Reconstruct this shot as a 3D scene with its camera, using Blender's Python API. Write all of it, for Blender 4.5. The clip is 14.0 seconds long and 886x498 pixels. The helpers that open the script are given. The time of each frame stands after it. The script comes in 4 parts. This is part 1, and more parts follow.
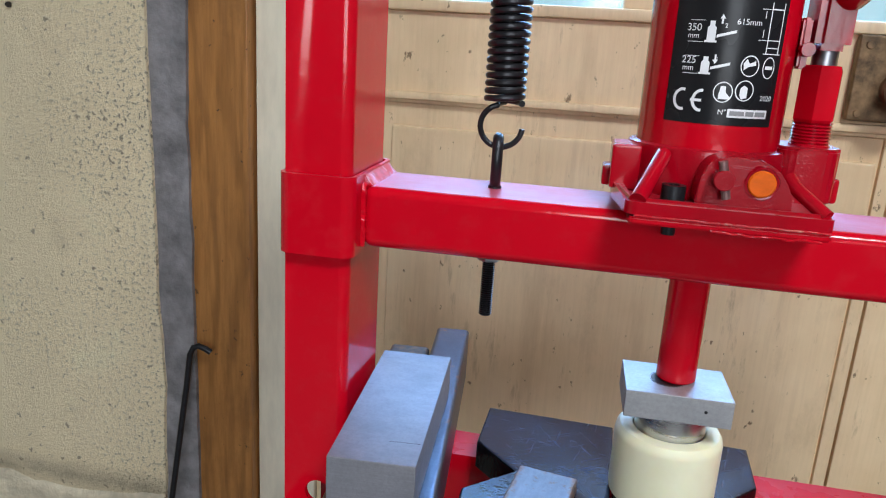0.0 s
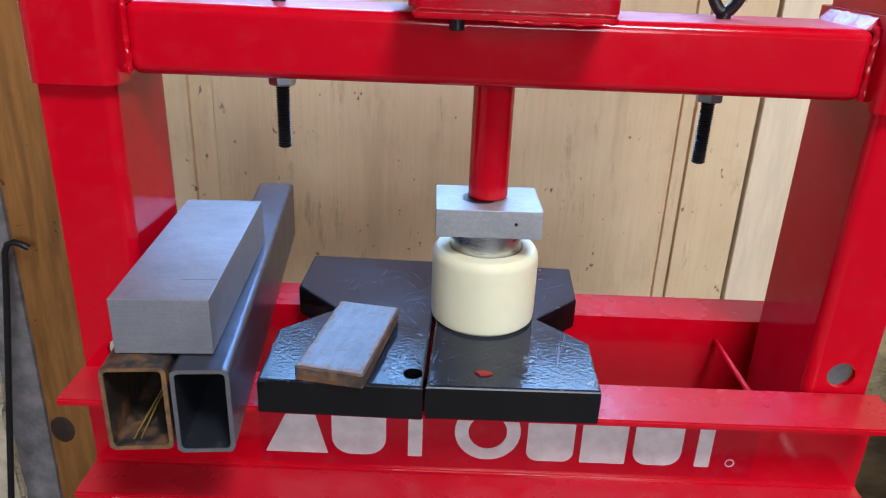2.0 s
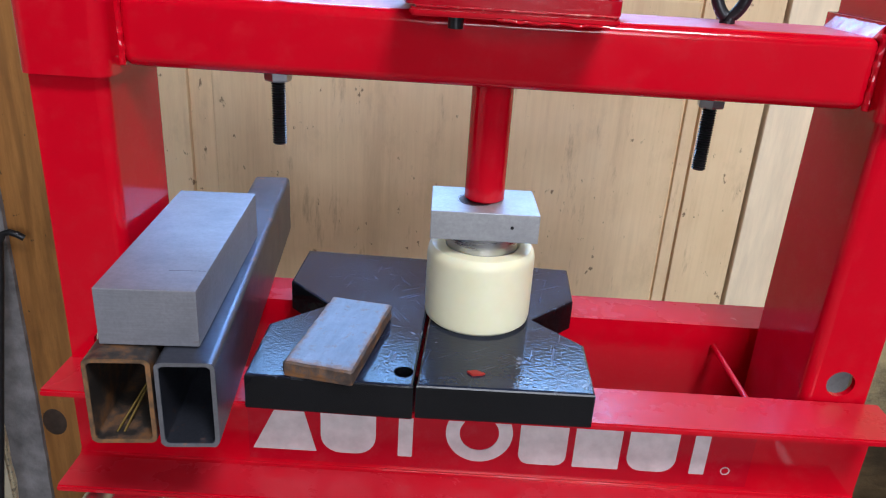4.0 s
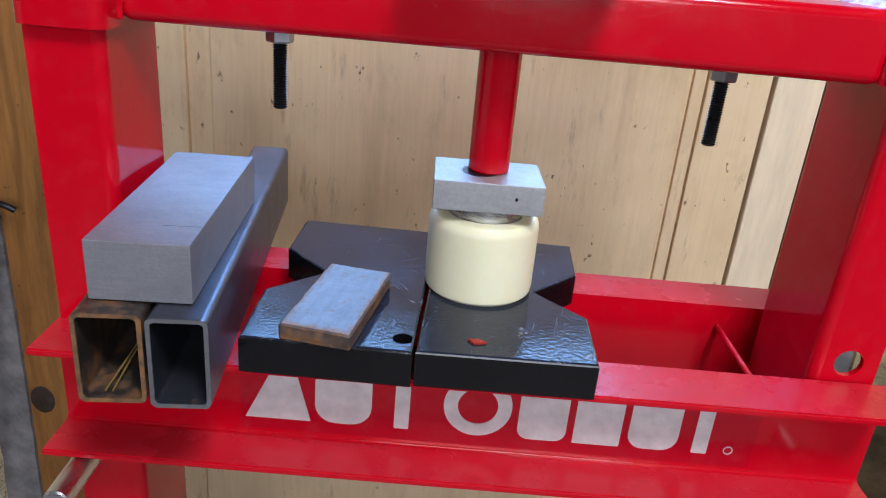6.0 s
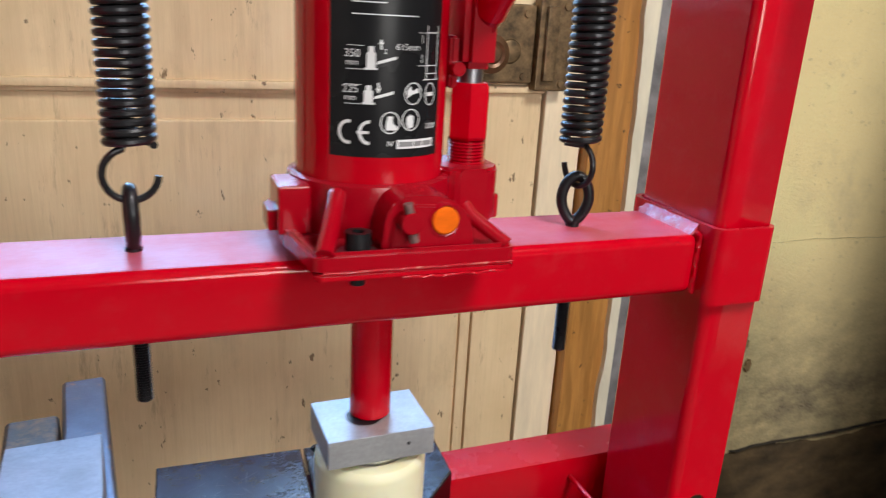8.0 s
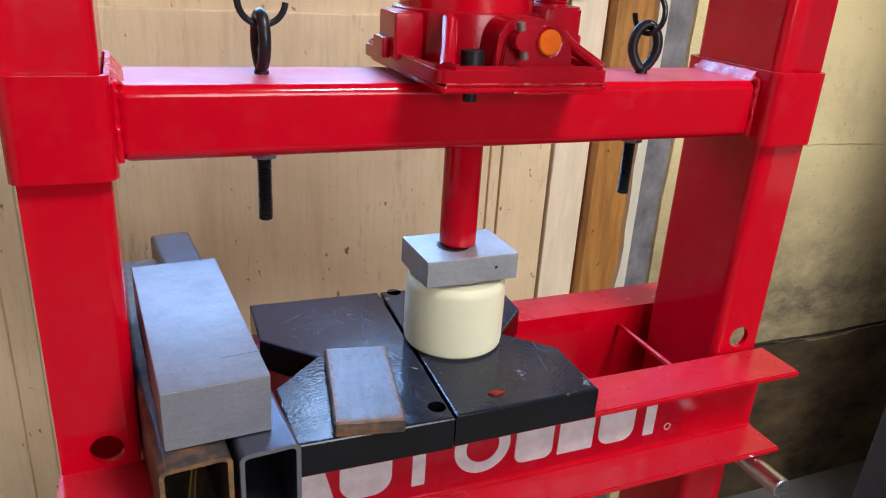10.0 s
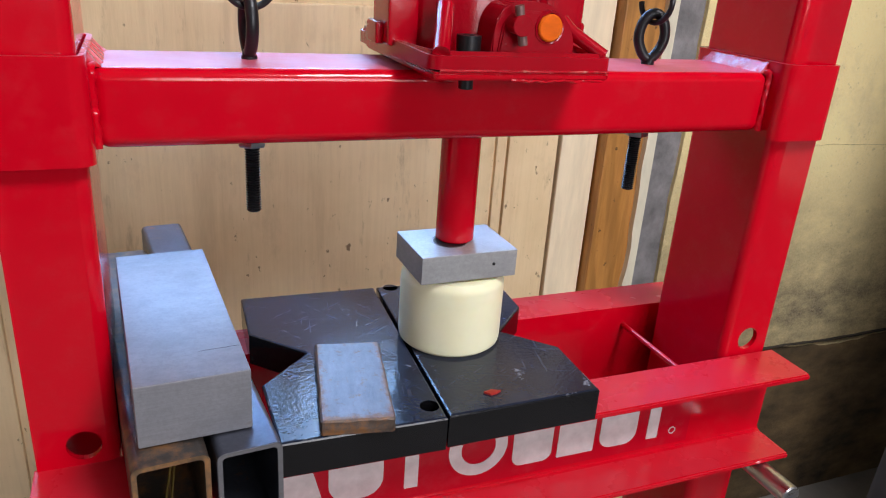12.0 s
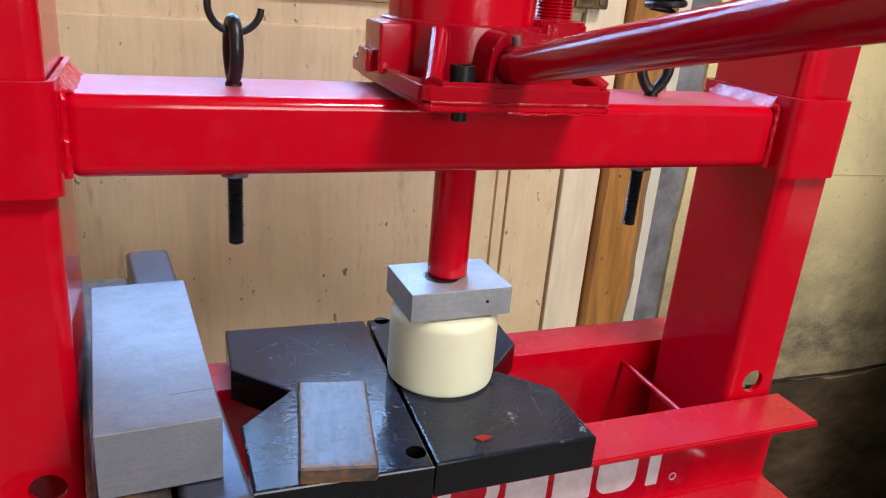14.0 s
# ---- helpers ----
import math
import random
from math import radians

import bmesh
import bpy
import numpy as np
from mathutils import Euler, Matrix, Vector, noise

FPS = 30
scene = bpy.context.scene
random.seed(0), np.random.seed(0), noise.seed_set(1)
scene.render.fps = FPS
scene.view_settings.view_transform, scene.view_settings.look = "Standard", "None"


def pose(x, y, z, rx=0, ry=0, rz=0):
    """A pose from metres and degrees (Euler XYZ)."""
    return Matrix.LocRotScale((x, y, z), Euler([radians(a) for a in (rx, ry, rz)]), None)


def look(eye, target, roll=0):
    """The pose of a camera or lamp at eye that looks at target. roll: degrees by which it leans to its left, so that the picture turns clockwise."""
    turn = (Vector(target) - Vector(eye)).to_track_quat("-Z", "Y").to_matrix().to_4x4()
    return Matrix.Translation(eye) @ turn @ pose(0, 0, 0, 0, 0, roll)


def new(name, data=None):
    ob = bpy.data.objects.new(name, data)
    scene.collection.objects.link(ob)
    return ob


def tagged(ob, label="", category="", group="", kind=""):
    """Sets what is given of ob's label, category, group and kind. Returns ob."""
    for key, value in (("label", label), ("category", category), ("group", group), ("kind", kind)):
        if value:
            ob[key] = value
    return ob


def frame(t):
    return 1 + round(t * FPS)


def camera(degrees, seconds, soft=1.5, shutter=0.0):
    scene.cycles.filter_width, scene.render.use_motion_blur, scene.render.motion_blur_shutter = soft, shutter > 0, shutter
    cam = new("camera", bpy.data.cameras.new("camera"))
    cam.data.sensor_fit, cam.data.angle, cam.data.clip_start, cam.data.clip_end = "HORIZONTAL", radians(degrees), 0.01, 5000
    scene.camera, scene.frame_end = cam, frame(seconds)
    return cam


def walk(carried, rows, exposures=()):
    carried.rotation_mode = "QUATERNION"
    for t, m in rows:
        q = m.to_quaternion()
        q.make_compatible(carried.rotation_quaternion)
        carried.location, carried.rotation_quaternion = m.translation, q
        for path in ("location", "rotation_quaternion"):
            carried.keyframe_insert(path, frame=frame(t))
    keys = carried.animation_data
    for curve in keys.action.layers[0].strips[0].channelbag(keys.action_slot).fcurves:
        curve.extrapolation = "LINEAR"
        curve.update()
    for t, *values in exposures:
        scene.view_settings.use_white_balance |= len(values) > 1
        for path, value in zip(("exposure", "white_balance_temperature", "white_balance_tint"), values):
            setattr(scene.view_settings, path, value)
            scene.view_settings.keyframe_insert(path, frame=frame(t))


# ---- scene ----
cam = camera(61.7, 14.0, 1.1, 0.35)
PATH = [
    (0, (-0.08, -0.503, 1.108), (-0.427, 1.393, 0.576), 3.5),
    (0.5, (-0.082, -0.504, 1.1), (-0.4235, 1.387, 0.564), 3.4),
    (0.8, (-0.08, -0.499, 1.098), (-0.394, 1.389, 0.518), 2.5),
    (1, (-0.067, -0.491, 1.096), (-0.352, 1.397, 0.498), 2.1),
    (1.2, (-0.04, -0.481, 1.094), (-0.205, 1.4, 0.436), 1.9),
    (1.5, (-0.038, -0.486, 1.058), (-0.129, 1.381, 0.348), 1.6),
    (1.7, (-0.031, -0.484, 1.06), (-0.071, 1.365, 0.299), 1.9),
    (2, (-0.032, -0.484, 1.054), (-0.025, 1.359, 0.277), 2.3),
    (2.5, (-0.031, -0.479, 1.054), (-0.001, 1.362, 0.274), 2.7),
    (3, (-0.03, -0.477, 1.048), (-0.006, 1.368, 0.277), 2.8),
    (3.5, (-0.027, -0.477, 1.05), (-0.017, 1.368, 0.279), 3.1),
    (6, (-0.031, -0.4724, 1.0241), (-0.012, 1.3696, 0.2451), 5.1),
    (6.5, (-0.026, -0.462, 1.023), (0.002, 1.384, 0.253), 4.8),
    (6.8, (-0.041, -0.46, 1.035), (-0.004, 1.386, 0.267), 4.4),
    (7, (-0.049, -0.455, 1.061), (0.02, 1.411, 0.343), 4.3),
    (7.2, (-0.064, -0.464, 1.06), (0.054, 1.405, 0.36), 3.9),
    (7.5, (-0.067, -0.461, 1.113), (0.249, 1.408, 0.473), 3.5),
    (7.8, (-0.07, -0.436, 1.122), (0.481, 1.385, 0.504), 3.5),
    (8, (-0.123, -0.422, 1.139), (0.58, 1.346, 0.522), 3.3),
    (8.2, (-0.167, -0.44, 1.105), (0.646, 1.276, 0.478), 3.5),
    (8.5, (-0.191, -0.463, 1.103), (0.666, 1.211, 0.423), 4.0),
    (8.7, (-0.213, -0.476, 1.083), (0.636, 1.194, 0.382), 3.6),
    (9, (-0.222, -0.473, 1.08), (0.58, 1.208, 0.351), 3.8),
    (11.5, (-0.195, -0.451, 1.064), (0.527, 1.259, 0.318), 3.7),
    (12, (-0.197, -0.449, 1.063), (0.521, 1.265, 0.322), 4.0),
    (12.5, (-0.194, -0.442, 1.067), (0.512, 1.281, 0.336), 4.6),
    (13, (-0.191, -0.431, 1.06), (0.51, 1.298, 0.339), 5.1),
    (13.5, (-0.189, -0.426, 1.064), (0.51, 1.304, 0.344), 5.1),
    (14, (-0.181, -0.429, 1.066), (0.53, 1.307, 0.371), 4.9),
]
# exposure and white balance drift as the camera turns from the bright door
EXPOSURE = [(0, -0.04, 6100, 11.5), (1.3, -0.05, 6250, 13), (2.2, 0.07, 6100, 16), (7.2, 0.07, 6100, 16), (7.8, -0.02, 6700, 14), (8.5, 0.06, 7200, 16), (9.5, 0.09, 6500, 17), (14, 0.08, 6650, 17)]
walk(cam, [(t, look(eye, target, roll)) for t, eye, target, roll in PATH], EXPOSURE)

# ---- light ----
world = bpy.data.worlds.new("sky")
scene.world = world
world.use_nodes = True
wn = world.node_tree.nodes
sky = wn.new("ShaderNodeTexSky")
sky.sky_type, sky.sun_disc = "NISHITA", False
sky.sun_elevation, sky.sun_rotation = radians(38), radians(200)
world.node_tree.links.new(sky.outputs[0], wn["Background"].inputs[0])
wn["Background"].inputs[1].default_value = 0.12


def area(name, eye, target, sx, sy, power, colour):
    """An area lamp of sx by sy metres, set in an opening."""
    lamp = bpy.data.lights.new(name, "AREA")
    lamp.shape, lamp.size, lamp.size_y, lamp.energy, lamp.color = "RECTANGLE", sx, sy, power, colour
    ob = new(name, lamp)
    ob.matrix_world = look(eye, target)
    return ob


# Unseen overhead lamp, added for the soft light from above.
area("unseen_overhead_lamp", (0.50, -1.15, 2.52), (0.50, -1.15, 0), 0.5, 0.55, 46, (0.955, 0.985, 1.0))
# Unseen lamp behind the camera, added as frontal fill.
area("unseen_front_lamp", (0.36, -2.78, 1.6), (0.0, 0, 1.2), 1.0, 1.2, 33, (0.93, 0.975, 1.0))
area("door_window_daylight", (-0.05, 0.60, 1.50), (-0.05, -1, 1.2), 0.8, 0.55, 16, (0.26, 0.53, 1.0))


# ---- materials ----
def material(name):
    mat = bpy.data.materials.new(name)
    mat.use_nodes = True
    nt = mat.node_tree
    return mat, nt, nt.nodes["Principled BSDF"]


def node(nt, kind, **inputs):
    n = nt.nodes.new(kind)
    for key, value in inputs.items():
        n.inputs[key.replace("_", " ")].default_value = value
    return n


def coords(nt, scale=(1, 1, 1)):
    tc, mp = nt.nodes.new("ShaderNodeTexCoord"), nt.nodes.new("ShaderNodeMapping")
    nt.links.new(tc.outputs["Object"], mp.inputs["Vector"])
    mp.inputs["Scale"].default_value = scale
    return mp.outputs["Vector"]


def noise_tex(nt, vec, scale, detail=4, rough=0.6):
    n = node(nt, "ShaderNodeTexNoise", Scale=scale, Detail=detail, Roughness=rough)
    nt.links.new(vec, n.inputs["Vector"])
    return n.outputs["Fac"]


def ramp(nt, fac, stops):
    r = nt.nodes.new("ShaderNodeValToRGB")
    while len(r.color_ramp.elements) < len(stops):
        r.color_ramp.elements.new(0.5)
    for e, (p, c) in zip(r.color_ramp.elements, stops):
        e.position = p
        e.color = (*c, 1) if isinstance(c, tuple) else (c, c, c, 1)
    nt.links.new(fac, r.inputs["Fac"])
    return r.outputs["Color"]


def mix(nt, fac, a, b, mode="MIX"):
    m = nt.nodes.new("ShaderNodeMix")
    m.data_type, m.blend_type = "RGBA", mode
    for sock, val in ((m.inputs[0], fac), (m.inputs[6], a), (m.inputs[7], b)):
        if isinstance(val, (int, float)):
            sock.default_value = val if sock.type == "VALUE" else (val, val, val, 1)
        elif isinstance(val, tuple):
            sock.default_value = (*val, 1)
        else:
            nt.links.new(val, sock)
    return m.outputs[2]


def bump(nt, bsdf, height, strength=0.3, distance=0.001):
    b = node(nt, "ShaderNodeBump", Strength=strength, Distance=distance)
    nt.links.new(height, b.inputs["Height"])
    nt.links.new(b.outputs["Normal"], bsdf.inputs["Normal"])


def painted(name, colour, dark, rough=0.22, grain=220, relief=0.12, dust=(0.5, 0.42, 0.4), dusting=0.12, coat=0.5, edge=0.0006, film_most=0.06, top_rough=(0.20, 0.36), peel=3):
    """Glossy paint on metal with orange peel, dust and small chips."""
    mat, nt, b = material(name)
    v = coords(nt)
    base = mix(nt, noise_tex(nt, v, 9), dark, colour)
    fine = ramp(nt, noise_tex(nt, v, 60, 6, 0.7), [(0.5, 0.0), (0.8, dusting * 2)])
    base = mix(nt, fine, base, dust)
    geo, sep = nt.nodes.new("ShaderNodeNewGeometry"), nt.nodes.new("ShaderNodeSeparateXYZ")
    nt.links.new(geo.outputs["True Normal"], sep.inputs[0])
    upward = ramp(nt, sep.outputs["Z"], [(0.9, 0.0), (0.99, 1.0)])
    # Lavender on upward faces: dust plus the window's sheen, put into the colour.
    film = mix(nt, upward, 0.0, ramp(nt, noise_tex(nt, v, 24, 6, 0.65), [(0.28, film_most * 0.25), (0.75, film_most)]))
    base = mix(nt, film, base, (0.50, 0.36, 0.47))
    nt.links.new(base, b.inputs["Base Color"])
    gloss = ramp(nt, noise_tex(nt, v, 35, 5), [(0.3, rough * 0.75), (0.75, rough * 1.7)])
    nt.links.new(mix(nt, upward, gloss, ramp(nt, noise_tex(nt, v, 16, 6), [(0.3, top_rough[0]), (0.7, top_rough[1])])), b.inputs["Roughness"])
    b.inputs["Coat Weight"].default_value = coat * 0.5
    b.inputs["Specular IOR Level"].default_value = 0.35
    b.inputs["Coat Roughness"].default_value = 0.12
    bump(nt, b, noise_tex(nt, v, grain, peel), relief, edge)
    return mat


def plain(name, colour, rough, metal=0.0, spread=0.15, scale=40, relief=0.1, depth=0.0005, stretch=(1, 1, 1)):
    mat, nt, b = material(name)
    v = coords(nt, stretch)
    dark = tuple(c * (1 - spread) for c in colour)
    light = tuple(min(1, c * (1 + spread)) for c in colour)
    nt.links.new(ramp(nt, noise_tex(nt, v, scale, 6), [(0.3, dark), (0.7, light)]), b.inputs["Base Color"])
    nt.links.new(ramp(nt, noise_tex(nt, v, scale * 0.6, 4), [(0.3, rough * 0.8), (0.75, min(1, rough * 1.25))]), b.inputs["Roughness"])
    b.inputs["Metallic"].default_value = metal
    bump(nt, b, noise_tex(nt, v, scale * 4, 4), relief, depth)
    return mat


RED = painted("red_gloss_paint", (0.55, 0.0008, 0.011), (0.49, 0.0007, 0.009), rough=0.10, grain=150, relief=0.22, dusting=0.012, coat=0.15)
RED_DUST_SHEEN = painted("red_gloss_paint_dust_sheen_on_top", (0.55, 0.0008, 0.011), (0.49, 0.0007, 0.009), rough=0.10, grain=150, relief=0.22, dusting=0.012, coat=0.15, film_most=0.34, top_rough=(0.30, 0.50))
CAST_RED = painted("red_paint_on_casting", (0.40, 0.001, 0.010), (0.30, 0.001, 0.008), rough=0.14, grain=640, relief=0.21, edge=0.0008, dusting=0.02, dust=(0.40, 0.10, 0.08), coat=0.25, film_most=0.03, peel=1)
CAST_SMOOTH = painted("red_paint_on_smooth_casting", (0.42, 0.001, 0.010), (0.33, 0.001, 0.008), rough=0.12, grain=240, relief=0.20, dusting=0.014, dust=(0.40, 0.10, 0.08), coat=0.25, film_most=0.04)
CHIPPED_RED = painted("red_paint_with_pale_chips", (0.48, 0.001, 0.011), (0.38, 0.001, 0.009), rough=0.2, grain=500, relief=0.3, dusting=0.45, dust=(0.75, 0.55, 0.42), coat=0.2)
LILAC_MOTTLED_RED = painted("red_paint_mottled_pale_lilac", (0.55, 0.0008, 0.011), (0.49, 0.0007, 0.009), rough=0.2, grain=300, relief=0.3, dusting=0.5, dust=(0.62, 0.46, 0.56), coat=0.2)
DECAL = painted("dark_red_decal_film", (0.46, 0.001, 0.013), (0.40, 0.001, 0.011), rough=0.16, grain=90, relief=0.15, dusting=0.06, dust=(0.46, 0.16, 0.18), coat=0.2)


def turned(nt, angle, scale):
    """Object coordinates turned about z, then scaled."""
    tc, mp, st = nt.nodes.new("ShaderNodeTexCoord"), nt.nodes.new("ShaderNodeMapping"), nt.nodes.new("ShaderNodeMapping")
    nt.links.new(tc.outputs["Object"], mp.inputs["Vector"])
    mp.inputs["Rotation"].default_value = (0, 0, radians(angle))
    nt.links.new(mp.outputs["Vector"], st.inputs["Vector"])
    st.inputs["Scale"].default_value = scale
    return st.outputs["Vector"]


def black_plate(name, bare):
    """Thick black enamel with sags and orange peel, scratched and chipped on top; bare is how much of it is rubbed off."""
    mat, nt, b = material(name)
    v = coords(nt)
    base = mix(nt, ramp(nt, noise_tex(nt, v, 26, 6, 0.7), [(0.45, 0.0), (0.8, 0.5)]), (0.004, 0.004, 0.005), (0.008, 0.008, 0.010))
    geo, sep = nt.nodes.new("ShaderNodeNewGeometry"), nt.nodes.new("ShaderNodeSeparateXYZ")
    nt.links.new(geo.outputs["True Normal"], sep.inputs[0])
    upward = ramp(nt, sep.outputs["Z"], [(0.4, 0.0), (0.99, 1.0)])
    # Blue-grey tops: abraded patches, with bluish light from above in the colour.
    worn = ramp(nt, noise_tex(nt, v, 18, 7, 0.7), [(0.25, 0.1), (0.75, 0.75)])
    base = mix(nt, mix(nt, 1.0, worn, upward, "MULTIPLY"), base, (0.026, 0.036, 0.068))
    for angle, scale, least, most in ((12, 290, 0.64, 0.12), (57, 350, 0.645, 0.12), (-31, 320, 0.65, 0.10), (104, 400, 0.65, 0.10)):
        lines = ramp(nt, noise_tex(nt, turned(nt, angle, (1.0, 0.06, 1.0)), scale, 3, 0.6), [(least, 0.0), (least + 0.025, most)])
        lines = mix(nt, 1.0, lines, ramp(nt, noise_tex(nt, v, 30, 5, 0.6), [(0.42, 0.0), (0.6, 1.0)]), "MULTIPLY")
        base = mix(nt, mix(nt, 1.0, lines, upward, "MULTIPLY"), base, (0.33, 0.33, 0.36))
    scuff = ramp(nt, noise_tex(nt, v, 48, 9, 0.78), [(0.635 - bare, 0.0), (0.67 - bare, 0.4)])
    scuff = mix(nt, 1.0, scuff, upward, "MULTIPLY")
    base = mix(nt, scuff, base, (0.36, 0.37, 0.40))
    nt.links.new(base, b.inputs["Base Color"])
    nt.links.new(mix(nt, scuff, ramp(nt, noise_tex(nt, v, 14, 5), [(0.35, 0.08), (0.7, 0.26)]), 0.5), b.inputs["Roughness"])
    b.inputs["Specular IOR Level"].default_value = 0.38
    bump(nt, b, noise_tex(nt, v, 340, 2, 0.45), 0.24, 0.0006)
    return mat


BLACK_EDGE = black_plate("black_enamel_rubbed_edge", 0.06)
BLACK_PAINT = black_plate("black_enamel_with_scuffs", 0.0)
BLACK_STEEL = plain("blackened_steel", (0.018, 0.018, 0.02), 0.34, 0.4, 0.3, 120)
BRIGHT_STEEL = plain("bright_turned_steel", (0.62, 0.62, 0.64), 0.30, 1.0, 0.1, 60, 0.1, 0.0003, (1, 1, 12))
GALV = plain("zinc_plated_steel", (0.36, 0.36, 0.38), 0.35, 1.0, 0.15, 90)


def nylon():
    mat, nt, b = material("ivory_nylon")
    v = coords(nt)
    nt.links.new(ramp(nt, noise_tex(nt, v, 30, 4), [(0.3, (0.79, 0.75, 0.50)), (0.7, (0.85, 0.82, 0.58))]), b.inputs["Base Color"])
    b.inputs["Roughness"].default_value = 0.42
    b.inputs["Subsurface Weight"].default_value = 0.25
    b.inputs["Subsurface Radius"].default_value = (0.012, 0.009, 0.005)
    b.inputs["Subsurface Scale"].default_value = 0.6
    bump(nt, b, noise_tex(nt, v, 300, 3), 0.06, 0.0005)
    return mat


IVORY = nylon()


def milled(name, colour, rough, rust=0.0, rust_colour=(0.16, 0.06, 0.02), stretch=(1, 14, 1), scale=90, patch=30, dull=0.15):
    """Bare steel with lay marks, dull patches and, where it has any, rust."""
    mat, nt, b = material(name)
    v, s = coords(nt), coords(nt, stretch)
    base = ramp(nt, noise_tex(nt, s, scale, 5, 0.65), [(0.25, tuple(c * 0.86 for c in colour)), (0.75, tuple(min(1, c * 1.07) for c in colour))])
    base = mix(nt, ramp(nt, noise_tex(nt, v, 34, 6), [(0.42, 0.0), (0.72, dull)]), base, tuple(c * 0.5 for c in colour))
    base = mix(nt, ramp(nt, noise_tex(nt, v, 420, 5, 0.75), [(0.42, 0.0), (0.68, 0.42)]), base, tuple(c * 0.6 for c in colour))
    marks = ramp(nt, noise_tex(nt, coords(nt, (0.35, 1.0, 1.0)), 85, 7, 0.7), [(0.64, 0.0), (0.70, 0.35)])
    base = mix(nt, marks, base, (0.16, 0.12, 0.11))
    if rust:
        spots = ramp(nt, noise_tex(nt, v, patch, 9, 0.72), [(0.62 - 0.22 * rust, 0.0), (0.74 - 0.16 * rust, 0.95)])
        base = mix(nt, spots, base, mix(nt, noise_tex(nt, v, 210, 5), rust_colour, tuple(c * 2.3 for c in rust_colour)))
        inv = ramp(nt, spots, [(0.0, 0.85), (0.8, 0.1)])
        nt.links.new(inv, b.inputs["Metallic"])
    else:
        b.inputs["Metallic"].default_value = 0.4
    nt.links.new(base, b.inputs["Base Color"])
    nt.links.new(ramp(nt, noise_tex(nt, v, 50, 5), [(0.3, rough * 0.93), (0.75, rough * 1.1)]), b.inputs["Roughness"])
    bump(nt, b, noise_tex(nt, s, scale * 2, 4), 0.1, 0.0004)
    return mat


BLOCK = milled("milled_steel", (0.255, 0.255, 0.28), 0.53, stretch=(0.35, 1, 9), dull=0.4, scale=130)
PLATE_STEEL = milled("machined_plate_steel", (0.40, 0.40, 0.405), 0.45, stretch=(1, 1, 3), dull=0.35)
TUBE = milled("hot_rolled_tube_steel", (0.125, 0.135, 0.17), 0.34, rust=0.14, patch=70, dull=0.6)
TUBE_END = milled("sawn_tube_end", (0.27, 0.27, 0.29), 0.5, rust=0.1, patch=120)
RUST_END = milled("rusty_sawn_tube_end", (0.20, 0.13, 0.08), 0.6, rust=0.9, rust_colour=(0.15, 0.066, 0.020), patch=120)
TUBE_RUST = milled("rusty_tube_steel", (0.11, 0.095, 0.085), 0.5, rust=0.75, rust_colour=(0.11, 0.046, 0.014), patch=55, dull=0.4)


def bar_steel():
    """Blue-grey bar top with brown rust eating in from the edges and freckled over the rest."""
    mat, nt, b = material("worn_flat_bar_steel")
    v = coords(nt)
    tc, sep = nt.nodes.new("ShaderNodeTexCoord"), nt.nodes.new("ShaderNodeSeparateXYZ")
    nt.links.new(tc.outputs["Object"], sep.inputs[0])

    def calc(op, a, c):
        n = nt.nodes.new("ShaderNodeMath")
        n.operation = op
        for sock, val in zip(n.inputs, (a, c)):
            if isinstance(val, (int, float)):
                sock.default_value = val
            else:
                nt.links.new(val, sock)
        return n.outputs[0]

    ex = calc("SUBTRACT", calc("ABSOLUTE", calc("SUBTRACT", sep.outputs["X"], 0.0216), 0.0), 0.0216)
    ey = calc("SUBTRACT", calc("ABSOLUTE", calc("SUBTRACT", sep.outputs["Y"], 0.0437), 0.0), 0.0452)
    edge = calc("ADD", calc("MAXIMUM", ex, ey), calc("MULTIPLY", noise_tex(nt, v, 110, 8, 0.75), 0.016))
    rim = ramp(nt, calc("MULTIPLY", edge, 100.0), [(0.40, 0.0), (0.68, 0.92)])
    freckle = ramp(nt, noise_tex(nt, v, 170, 8, 0.7), [(0.56, 0.0), (0.66, 0.7)])
    base = ramp(nt, noise_tex(nt, coords(nt, (2.4, 0.9, 1)), 60, 8, 0.72), [(0.3, (0.11, 0.115, 0.13)), (0.7, (0.19, 0.195, 0.21))])
    brown = ramp(nt, noise_tex(nt, v, 260, 6), [(0.3, (0.085, 0.034, 0.012)), (0.7, (0.24, 0.115, 0.05))])
    base = mix(nt, freckle, base, brown)
    base = mix(nt, rim, base, brown)
    nt.links.new(base, b.inputs["Base Color"])
    nt.links.new(ramp(nt, rim, [(0.0, 0.3), (0.8, 0.05)]), b.inputs["Metallic"])
    b.inputs["Roughness"].default_value = 0.5
    bump(nt, b, noise_tex(nt, v, 320, 5), 0.35, 0.0006)
    return mat


BAR = bar_steel()
BAR_END = milled("rusted_cut_face", (0.16, 0.12, 0.10), 0.6, rust=0.85, rust_colour=(0.125, 0.050, 0.013), patch=130)


